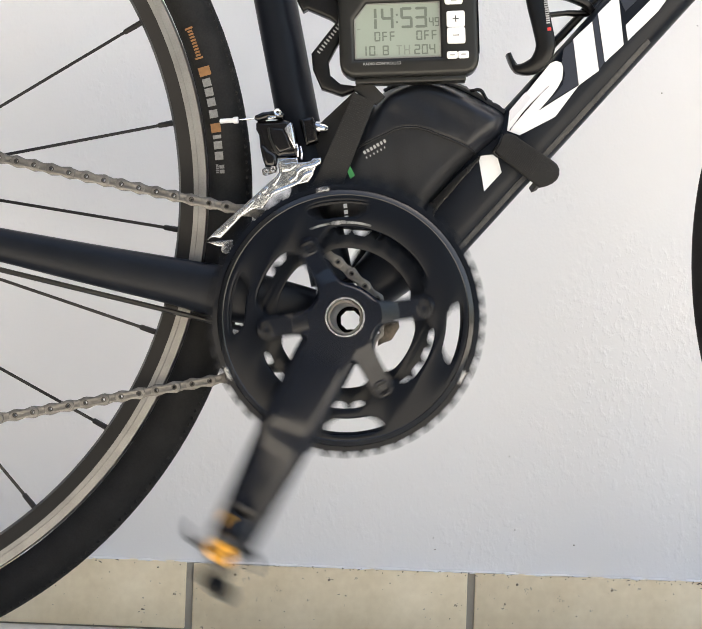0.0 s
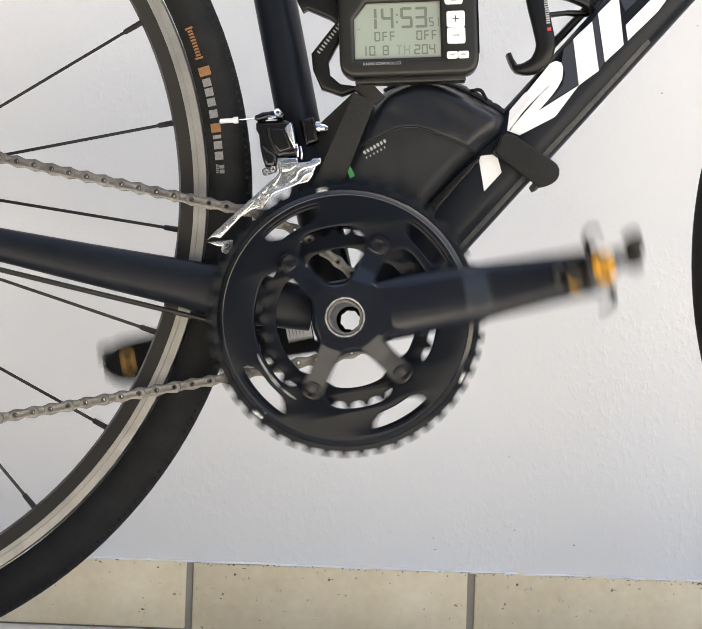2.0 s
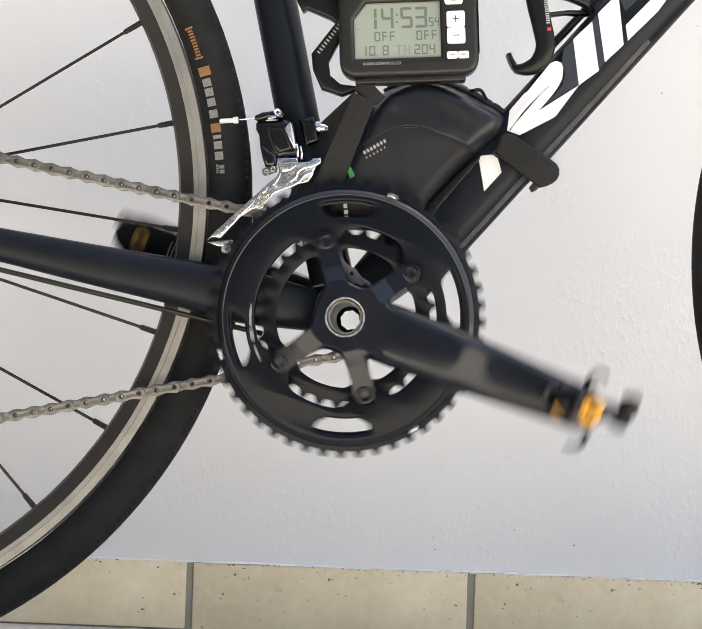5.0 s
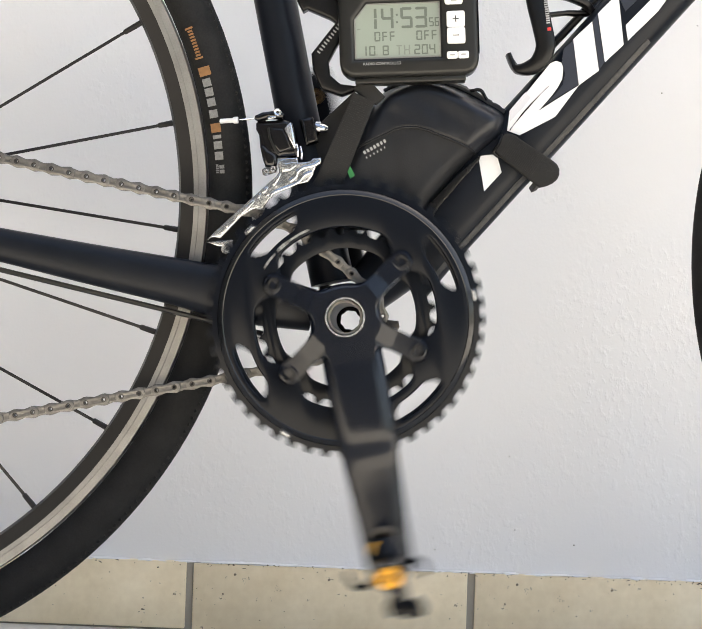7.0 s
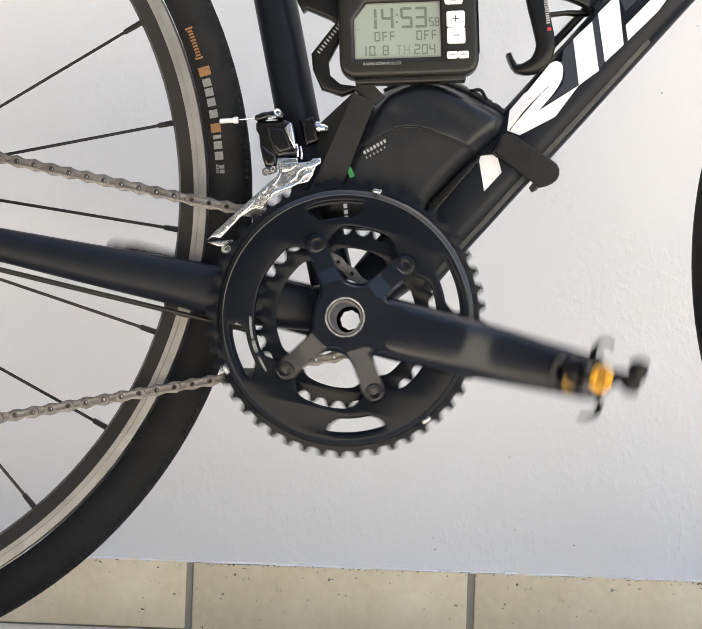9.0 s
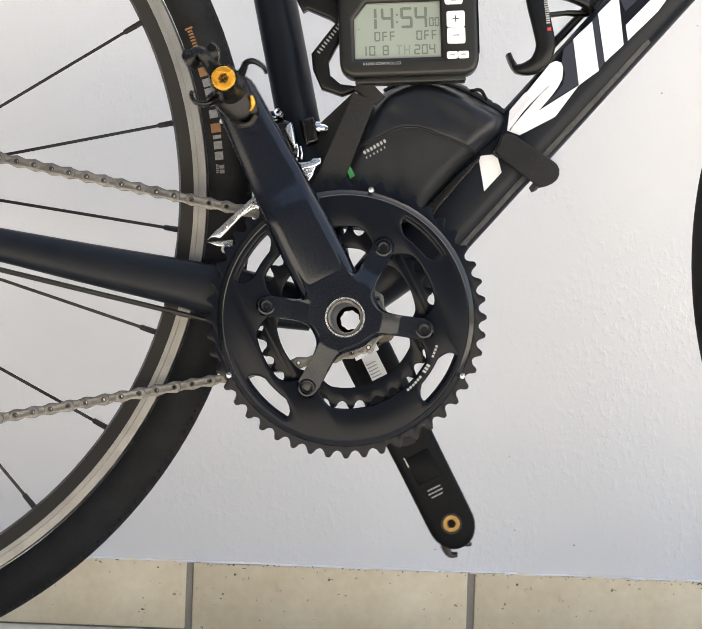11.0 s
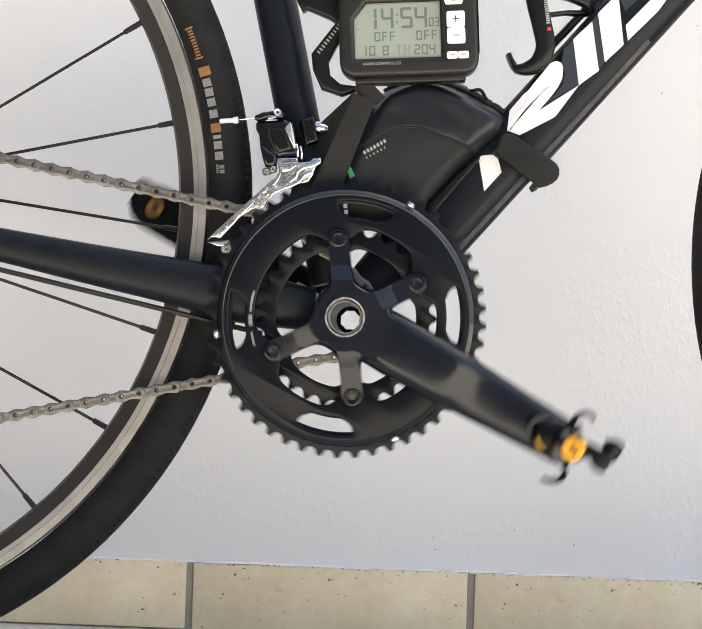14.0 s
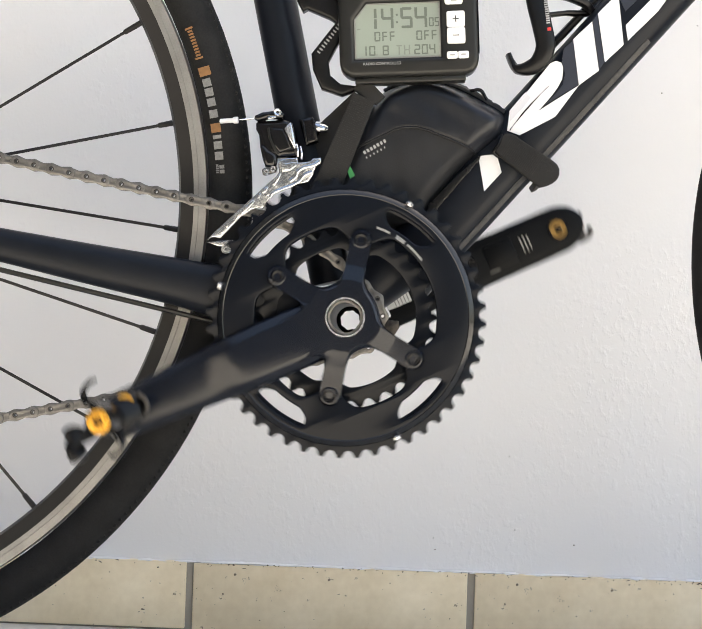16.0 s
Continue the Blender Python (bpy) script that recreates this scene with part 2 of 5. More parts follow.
def loft(bm, path, n=20, power=2.0, caps=True):
    """A bar through (x, y, z, half height in its plane, half depth) points, with a round to squarish section."""
    rings = []
    for i, (x, y, z, a, b) in enumerate(path):
        p, q = path[max(0, i - 1)], path[min(len(path) - 1, i + 1)]
        t = Vector((q[0] - p[0], q[1] - p[1], q[2] - p[2])).normalized()
        up = Vector((0, 1, 0)).cross(t)
        up = up.normalized() if up.length > 1e-6 else Vector((0, 0, 1))
        side = t.cross(up).normalized()
        ring = []
        for k in range(n):
            w = 2 * math.pi * k / n
            c, s = math.cos(w), math.sin(w)
            c, s = math.copysign(abs(c) ** (2 / power), c), math.copysign(abs(s) ** (2 / power), s)
            ring.append(bm.verts.new(Vector((x, y, z)) + up * a * c + side * b * s))
        rings.append(ring)
    for a, b in zip(rings, rings[1:]):
        for k in range(n):
            bm.faces.new((a[k], a[(k + 1) % n], b[(k + 1) % n], b[k]))
    if caps:
        bm.faces.new(rings[0])
        bm.faces.new(rings[-1])
    return bm


def spline(points, steps=6):
    """Points of a smooth curve (Catmull-Rom) through the given ones, of any dimension."""
    P = [np.array(p, float) for p in points]
    P = [2 * P[0] - P[1]] + P + [2 * P[-1] - P[-2]]
    out = []
    for i in range(1, len(P) - 2):
        for k in range(steps):
            u = k / steps
            a, b, c, d = P[i - 1:i + 3]
            out.append(0.5 * (2 * b + (c - a) * u + (2 * a - 5 * b + 4 * c - d) * u * u + (3 * b - a - 3 * c + d) * u ** 3))
    out.append(P[-2])
    return [tuple(float(v) for v in p) for p in out]


def plate(outlines, y0, y1, bevel=0.0, rounds=2, smooth_lines=False):
    """A flat plate between y0 (front) and y1, from closed (x, z) outlines in metres; inner outlines are holes."""
    cu = bpy.data.curves.new("outline", "CURVE")
    cu.dimensions, cu.fill_mode = "2D", "BOTH"
    cu.extrude = max(1e-5, abs(y1 - y0) / 2 - bevel)
    cu.bevel_depth, cu.bevel_resolution, cu.offset = bevel, rounds, -bevel
    for pts in outlines:
        sp = cu.splines.new("POLY")
        sp.points.add(len(pts) - 1)
        for p, (x, z) in zip(sp.points, pts):
            p.co = (x, z, 0, 1)
        sp.use_cyclic_u = True
    ob = bpy.data.objects.new("outline", cu)
    scene.collection.objects.link(ob)
    me = bpy.data.meshes.new_from_object(ob.evaluated_get(bpy.context.evaluated_depsgraph_get()))
    bpy.data.objects.remove(ob)
    bm = bmesh.new()
    bm.from_mesh(me)
    bpy.data.meshes.remove(me)
    bpy.data.curves.remove(cu)
    bmesh.ops.remove_doubles(bm, verts=bm.verts, dist=1e-6)
    bm.transform(Matrix.Translation((0, (y0 + y1) / 2, 0)) @ Matrix.Rotation(radians(90), 4, "X"))
    return bm


def box(bm, x0, x1, y0, y1, z0, z1, bevel=0.0, seg=2):
    g = bmesh.ops.create_cube(bm, size=1, matrix=Matrix.LocRotScale(((x0 + x1) / 2, (y0 + y1) / 2, (z0 + z1) / 2), None, (x1 - x0, y1 - y0, z1 - z0)))
    if bevel:
        ed = {e for v in g["verts"] for e in v.link_edges}
        bmesh.ops.bevel(bm, geom=list(ed), offset=bevel, segments=seg, affect="EDGES", profile=0.5)
    return bm


def add(bm, other, m=None):
    """Joins another bmesh into bm."""
    me = bpy.data.meshes.new("join")
    if m is not None:
        other.transform(m)
    other.to_mesh(me)
    other.free()
    bm.from_mesh(me)
    bpy.data.meshes.remove(me)
    return bm


def ring_points(r, n, a0=0.0):
    return [(r * math.cos(a0 + 2 * math.pi * i / n), r * math.sin(a0 + 2 * math.pi * i / n)) for i in range(n)]


def mm(*pts, lift=BB):
    """Millimetres from the crank axle, (x, z), to metres."""
    return [(x / 1000, z / 1000 + lift) for x, z in pts]


def mm_pairs(*pts):
    return list(pts)


def writing(text, size, x, z, y, turn=0.0, depth=0.0002, align="LEFT"):
    cu = bpy.data.curves.new("writing", "FONT")
    cu.body, cu.size, cu.extrude, cu.align_x = text, size, depth, align
    ob = bpy.data.objects.new("writing", cu)
    scene.collection.objects.link(ob)
    me = bpy.data.meshes.new_from_object(ob.evaluated_get(bpy.context.evaluated_depsgraph_get()))
    bpy.data.objects.remove(ob)
    bm = bmesh.new()
    bm.from_mesh(me)
    bpy.data.meshes.remove(me)
    bm.transform(Matrix.Translation((x, y, z)) @ Matrix.Rotation(radians(-turn), 4, "Y") @ Matrix.Rotation(radians(90), 4, "X"))
    return bm


def bar(x, z, y, length, height, turn, thick=0.0003):
    """A flat printed bar centred at x, z, its front at y."""
    bm = box(bmesh.new(), -length / 2, length / 2, -thick, thick, -height / 2, height / 2)
    bm.transform(Matrix.Translation((x, y, z)) @ Matrix.Rotation(radians(-turn), 4, "Y"))
    return bm


# ---- wall, floor, skirting ----
WALL_Y = 0.31
bm = box(bmesh.new(), -4, 1.6, WALL_Y, WALL_Y + 0.2, -0.1, 2.05)
wall = tagged(part("wall_north", bm, M_WALL, None, smooth=False), "rough white painted plaster wall", "wall", kind="structure")
bm = box(bmesh.new(), -60, 60, -120, 120, -0.3, 0.0)
floor = tagged(part("floor", bm, M_FLOOR, None, smooth=False), "plain grey concrete floor", "floor", kind="structure")
bm = box(bmesh.new(), -2.4, 1.6, WALL_Y - 0.0055, WALL_Y + 0.01, 0.0, 0.0605)
# assumed yard: the wall stands in its own shade, sunlit floor before it
OPEN_X = 0.8
# unseen wall, added to keep light off the left side
side_blocker = tagged(part("unseen_wall_west", box(bmesh.new(), -1.4, -1.2, -2.6, WALL_Y, 0.0, 1.95), M_UNSEENWALL, None, smooth=False), "unseen dark side wall, added to dim the left", "wall", kind="structure")
# unseen wall, added so that black parts mirror something dark
back_blocker = tagged(part("unseen_wall_south", box(bmesh.new(), -4, OPEN_X, -2.8, -2.6, 0.0, 1.7), M_UNSEENWALL, None, smooth=False), "unseen dark wall, added to darken reflections in black parts", "wall", kind="structure")
skirting = tagged(part("baseboard", bm, M_GROUT, None, smooth=False), "beige tile skirting with dark grout joints", "skirting", kind="structure")


def skirting_tiles():
    base = None
    for i in range(-8, 6):
        if base is None:
            b = box(bmesh.new(), 0.0033, 0.2492, -0.0085, 0.002, 0.001, 0.061, 0.0012)
            base = part("tile", b, M_TILE, skirting)
            t = base
        else:
            t = new("tile", base.data)
            t.parent = skirting
        t.matrix_local = pose(-0.1433 + 0.2525 * i, WALL_Y, 0.0006 * ((i * 7) % 3 - 1), 0, 0.12 * ((i * 5) % 3 - 1), 0)


def wall_dirt():
    """Chips and dirt along the skirting's top edge, and a few specks on the plaster."""
    rng = random.Random(4)
    bm = bmesh.new()
    for k in range(170):
        x = rng.uniform(-0.5, 0.5)
        z = 0.0612 - abs(rng.gauss(0, 0.0022)) if k < 125 else rng.uniform(0.006, 0.058)
        w, h = rng.uniform(0.0003, 0.0012), rng.uniform(0.0003, 0.0008)
        if k % 9 == 0:
            w *= 2.5
        b = bmesh.new()
        bmesh.ops.create_icosphere(b, subdivisions=1, radius=1)
        for v in b.verts:
            v.co *= rng.uniform(0.6, 1.2)
        add(bm, b, Matrix.Translation((x, WALL_Y - 0.0084, z)) @ Matrix.Rotation(rng.uniform(-0.5, 0.5), 4, "Y") @ Matrix.Diagonal((w, 0.0004, h, 1)))
    tagged(part("dirt", bm, M_DIRT, skirting, "dark dirt and chips on the tile edge"), kind="stuff")
    bm = bmesh.new()
    for k in range(46):
        x = -0.5 + k * 0.0223 + rng.uniform(-0.008, 0.008)
        w = rng.uniform(0.006, 0.022)
        b = bmesh.new()
        bmesh.ops.create_icosphere(b, subdivisions=2, radius=1)
        for v in b.verts:
            v.co *= rng.uniform(0.75, 1.15)
        add(bm, b, Matrix.Translation((x, WALL_Y - 0.004, 0.0612 + rng.uniform(-0.0004, 0.0003))) @ Matrix.Diagonal((w, 0.0052, rng.uniform(0.0008, 0.0017), 1)))
    tagged(part("paint_edge", bm, M_WALL, skirting, "uneven edge of white paint"), kind="stuff")
    for x, z in [(0.1401, -0.1142), (0.0742, -0.1898), (0.0761, -0.2002), (0.1471, -0.1799), (0.2664, 0.2174), (0.2966, 0.279), (-0.1745, -0.1112), (0.2004, -0.1916)]:
        b = bmesh.new()
        bmesh.ops.create_icosphere(b, subdivisions=1, radius=1)
        b.transform(Matrix.Translation((x, WALL_Y, z + BB)) @ Matrix.Diagonal((rng.uniform(0.0005, 0.0011), 0.0003, rng.uniform(0.0004, 0.0008), 1)))
        part("speck", b, M_DIRT, wall)


# ---- bicycle ----
bike = tagged(new("bicycle"), "matt black bicycle with white decals standing by a wall", "bicycle")


def frame_tubes():
    bm = loft(bmesh.new(), [(-0.098, 0, BB + 0.395, 0.0155, 0.0155), (-0.061, 0, BB + 0.231, 0.0155, 0.0155), (-0.041, 0, BB + 0.143, 0.0155, 0.0158), (-0.012, 0, BB + 0.026, 0.016, 0.022)], 28)
    part("seat_tube", bm, M_FRAME, bike)
    # down tube: flat-sided, with a chamfered underside
    ax, az, bx, bz = 0.0585, 0.0595, 0.3005, 0.3435
    d = Vector((bx - ax, 0, bz - az)).normalized()
    up = Vector((-d.z, 0, d.x))
    bm = bmesh.new()
    shape = [(0.0245, 0.010), (0.0235, 0.015), (0.0205, 0.0195), (0.012, 0.0222), (-0.010, 0.0225), (-0.0155, 0.021), (-0.0235, 0.012), (-0.0245, 0.006)]
    shape = [(u, -w) for u, w in shape] + [(u, w) for u, w in reversed(shape)]
    rings = []
    for s in (-0.034, 0.0, 0.12, 0.26, 0.37):
        k = 1.0 + 0.05 * max(0, -s) / 0.034
        c = Vector((ax, 0, BB + az)) + d * s
        rings.append([bm.verts.new(c + up * u * k + Vector((0, w * k, 0))) for u, w in shape])
    for a, b in zip(rings, rings[1:]):
        for i in range(len(shape)):
            bm.faces.new((a[i], a[(i + 1) % len(shape)], b[(i + 1) % len(shape)], b[i]))
    bm.faces.new(rings[0]), bm.faces.new(rings[-1])
    down = part("down_tube", bm, M_FRAME, bike, angle=50)
    # scuffed strip along the lower chamfer
    bm = bmesh.new()
    for s0, s1 in ((-0.02, 0.21),):
        c = Vector((ax, 0, BB + az)) + d * ((s0 + s1) / 2) - up * 0.0198
        b2 = box(bmesh.new(), -(s1 - s0) / 2, (s1 - s0) / 2, -0.0004, 0.0004, -0.0024, 0.0024, 0.0003, 1)
        ang = math.degrees(math.atan2(d.z, d.x))
        add(bm, b2, Matrix.Translation(c + Vector((0, -0.0167, 0))) @ Matrix.Rotation(radians(-ang), 4, "Y") @ Matrix.Rotation(radians(42), 4, "X"))
    part("scuff", bm, M_SCUFF, down, "grey scuffed strip of paint")
    yd = -0.0222

    def decal(points, m, y=yd):
        part("decal", plate([mm(*points)], y - 0.0006, y + 0.0004), m, down, smooth=False)

    decal([(90, 119), (103, 121), (107, 108), (95, 94)], M_WHITE)
    decal(spline([(112, 139), (134, 166), (139, 171)], 4) + spline([(135, 167), (122, 153), (114, 141.5)], 3)[1:] + [(112, 138)], M_BLACK, yd - 0.0008)
    decal([(111, 150), (139, 187), (143, 189), (147, 188), (148.5, 184), (148, 176), (145, 170), (141, 164), (132, 153), (160, 172), (144, 149), (119, 135), (110, 138)], M_WHITE)
    decal([(111, 152), (112, 145), (121, 155), (126, 162), (122, 166)], M_GREYDECAL, yd - 0.0004)
    decal([(155, 205), (168, 218), (174, 183), (160, 172)], M_WHITE)
    decal([(148.5, 198), (155, 204), (160, 172.6), (135, 156.5), (143, 164.5), (148.5, 172), (150, 180), (147.5, 188)], M_NAVY)
    decal([(172, 224), (186, 239), (191, 202), (178, 189)], M_WHITE)
    decal([(168.4, 218), (171.6, 223.5), (177.6, 189), (174.2, 183.6)], M_NAVY)
    decal([(187, 236), (190, 240), (206, 241), (191.5, 226)], M_NAVY)
    decal([(192, 216), (213, 239), (226, 243), (215, 227), (194, 205)], M_WHITE)
    # chainstays
    for s in (-1, 1):
        path = spline([(-0.405, s * 0.062, BB + 0.077, 0.009, 0.006), (-0.30, s * 0.056, BB + 0.0525, 0.0105, 0.008), (-0.2465, s * 0.050, BB + 0.0435, 0.0118, 0.009),
                       (-0.182, s * 0.044, BB + 0.0320, 0.0143, 0.010), (-0.12, s * 0.038, BB + 0.0215, 0.0168, 0.011), (-0.075, s * 0.033, BB + 0.013, 0.019, 0.012), (-0.012, s * 0.024, BB + 0.003, 0.014, 0.010)], 5)
        path = path[:-4] if s > 0 else path[:-1]
        part("chainstay", loft(bmesh.new(), path, 24, 2.8), M_FRAME, bike)
    bm = lathe(bmesh.new(), [(0.0145, -0.036), (0.023, -0.036), (0.0235, -0.03), (0.0235, 0.036), (0.0145, 0.036)], 48, (0, 0, BB))
    part("bottom_bracket", bm, M_FRAME, bike)
    bm = loft(bmesh.new(), [(0.012, 0.0, BB + 0.02, 0.018, 0.026), (0.04, 0.0, BB + 0.048, 0.0235, 0.0235)], 24, 2.6)
    part("frame_joint", bm, M_FRAME, bike)
    bm = plate([mm((24, -5.5), (27.2, 2.7), (30, -0.3), (36.9, -0.7), (37.9, -5), (32.4, -14.5), (26.8, -16.6), (22.6, -19.2))], -0.030, -0.022, 0.0012)
    part("cable_guide", bm, M_RUST, bike, "worn brown metal cable guide")
    bm = loft(bmesh.new(), [(-0.40, -0.050, BB + 0.058, 0.0019, 0.0019), (-0.249, -0.040, BB + 0.0265, 0.0019, 0.0019), (-0.129, -0.032, BB + 0.0015, 0.0019, 0.0019), (-0.06, -0.026, BB - 0.013, 0.0019, 0.0019)], 10)
    part("gear_cable", bm, M_CABLE, bike)


def rear_wheel():
    cx, cz = -0.4222, BB + 0.0757
    o = (cx, 0, cz)
    hub = part("rear_wheel", lathe(bmesh.new(), [(0.005, -0.06), (0.012, -0.06), (0.012, -0.034), (0.022, -0.032), (0.022, -0.028), (0.012, -0.022), (0.012, 0.022), (0.022, 0.03), (0.022, 0.034), (0.012, 0.038), (0.012, 0.06), (0.005, 0.06)], 32, o), M_BLACK, bike)
    prof = [(0.3325 + 0.0172 * math.sin(math.radians(a)), 0.0165 * math.cos(math.radians(a))) for a in range(232, -53, -8)]
    tyre_bm = lathe(bmesh.new(), prof, 180, (cx, 0, cz))
    tyre = part("tyre", tyre_bm, M_TYRE, hub, "black rubber tyre with fine file tread")
    # small tread blocks on the shoulder
    bm = bmesh.new()
    for i in range(150):
        a = radians(-80 + 140 * i / 150)
        for k, (dr, y) in enumerate(((0.0141, -0.0085), (0.0158, -0.0035))):
            aa = a + k * 0.008
            b2 = box(bmesh.new(), -0.0010, 0.0010, -0.0016, 0.0016, -0.0011, 0.0011)
            r = 0.3325 + dr
            add(bm, b2, Matrix.Translation((cx + r * math.cos(aa), y, cz + r * math.sin(aa))) @ Matrix.Rotation(-aa + 0.5, 4, "Y"))
    part("tread", bm, M_TYRE, tyre)
    # sidewall marks as plain bars

    def mark(stock, deg, length, height, r=0.3275):
        a = radians(deg)
        part("orange_mark" if stock is M_ORANGETEXT else "white_mark", bar(cx + r * math.cos(a), cz + r * math.sin(a), -0.01655, length, height, deg - 90), stock, tyre, smooth=False)

    for i in range(11):
        mark(M_ORANGETEXT, 23.4 - 0.40 * i, 0.0013, 0.0036 if 0 < i < 10 else 0.0058)
    mark(M_ORANGETEXT, 17.6, 0.0066, 0.0084, 0.3285)
    for deg in (16.15, 14.9, 13.6, 12.1):
        mark(M_TYREPRINT, deg, 0.0058, 0.0060, 0.328)
    mark(M_ORANGETEXT, 10.3, 0.0066, 0.0070, 0.328)
    for deg, length in ((9.15, 0.0026), (8.1, 0.0056), (6.75, 0.0058)):
        mark(M_TYREPRINT, deg, length, 0.0060, 0.328)
    for deg in (5.35, 4.75):
        mark(M_TYREPRINT, deg, 0.0026, 0.0034, 0.3295)
    for i in range(5):
        mark(M_TYREPRINT, 5.6 - 0.24 * i, 0.0008, 0.0018, 0.3262)
    rim = part("rim", lathe(bmesh.new(), [(0.2965, -0.004), (0.2985, -0.0085), (0.308, -0.0105), (0.308, 0.0105), (0.2985, 0.0085), (0.2965, 0.004)], 180, o), M_RIM, hub, "black rim with silver brake track")
    part("brake_track", lathe(bmesh.new(), [(0.3080, -0.0108), (0.3115, -0.0112), (0.3118, -0.0109), (0.3172, -0.0114), (0.3178, -0.008), (0.3178, 0.008), (0.3172, 0.0114), (0.3080, 0.0108)], 180, o), M_TRACK, rim, "silver brushed brake track")
    seen = [((-261, 150), (-162, 210)), ((-251, 111), (-133, 139)), ((-258, 79), (-126, 61)), ((-256, 21), (-141, -14)), ((-253, -46), (-174, -85)), ((-251, -114), (-225, -144))]
    rows = []
    for (x0, z0), (x1, z1) in seen:
        p, q = Vector((x0 / 1000, z0 / 1000 + BB)), Vector((x1 / 1000, z1 / 1000 + BB))
        d = (p - q).normalized()
        foot = q + d * (Vector((cx, cz)) - q).dot(d)
        rows.append((q, foot))
    for k in range(14):
        a = radians(58 + 17.5 * k)
        q = Vector((cx + 0.2965 * math.cos(a), cz + 0.2965 * math.sin(a)))
        a2 = a + radians(80 if k % 2 else -80)
        rows.append((q, Vector((cx + 0.02 * math.cos(a2), cz + 0.02 * math.sin(a2)))))
    for i, (q, f) in enumerate(rows):
        s = -1 if i % 2 else 1
        t = (f - q).normalized()
        y1 = s * 0.03
        bm = loft(bmesh.new(), [(q.x, 0, q.y, 0.00115, 0.0007), (f.x, y1, f.y, 0.00115, 0.0007)], 8)
        spoke = part("spoke", bm, M_SPOKE, hub)
        n = q + t * 0.010
        bm = loft(bmesh.new(), [(q.x - t.x * 0.004, 0, q.y - t.y * 0.004, 0.0022, 0.0022), (n.x, y1 * 0.035, n.y, 0.0020, 0.0020), (n.x + t.x * 0.001, y1 * 0.04, n.y + t.y * 0.001, 0.0013, 0.0013)], 10)
        part("nipple", bm, M_SPOKE, spoke)


def front_wheel():
    o = (0.5855, 0.0, BB + 0.058)
    hub = part("front_wheel", lathe(bmesh.new(), [(0.005, -0.05), (0.02, -0.035), (0.012, -0.02), (0.012, 0.02), (0.02, 0.035), (0.005, 0.05)], 24, o), M_BLACK, bike)
    prof = [(0.3185 + 0.0195 * math.sin(math.radians(a)), 0.0165 * math.cos(math.radians(a))) for a in range(218, -39, -12)]
    part("tyre", lathe(bmesh.new(), prof, 160, o), M_TYRE, hub, "black rubber tyre")
    part("rim", lathe(bmesh.new(), [(0.276, -0.004), (0.29, -0.0105), (0.302, -0.011), (0.302, 0.011), (0.29, 0.0105), (0.276, 0.004)], 120, o), M_RIM, hub)
    for k in range(20):
        a = radians(18 * k)
        a2 = a + radians(80 if k % 2 else -80)
        y1 = 0.03 if k % 4 < 2 else -0.03
        bm = loft(bmesh.new(), [(o[0] + 0.28 * math.cos(a), 0, o[2] + 0.28 * math.sin(a), 0.001, 0.0007), (o[0] + 0.016 * math.cos(a2), y1, o[2] + 0.016 * math.sin(a2), 0.001, 0.0007)], 6)
        part("spoke", bm, M_SPOKE, hub)


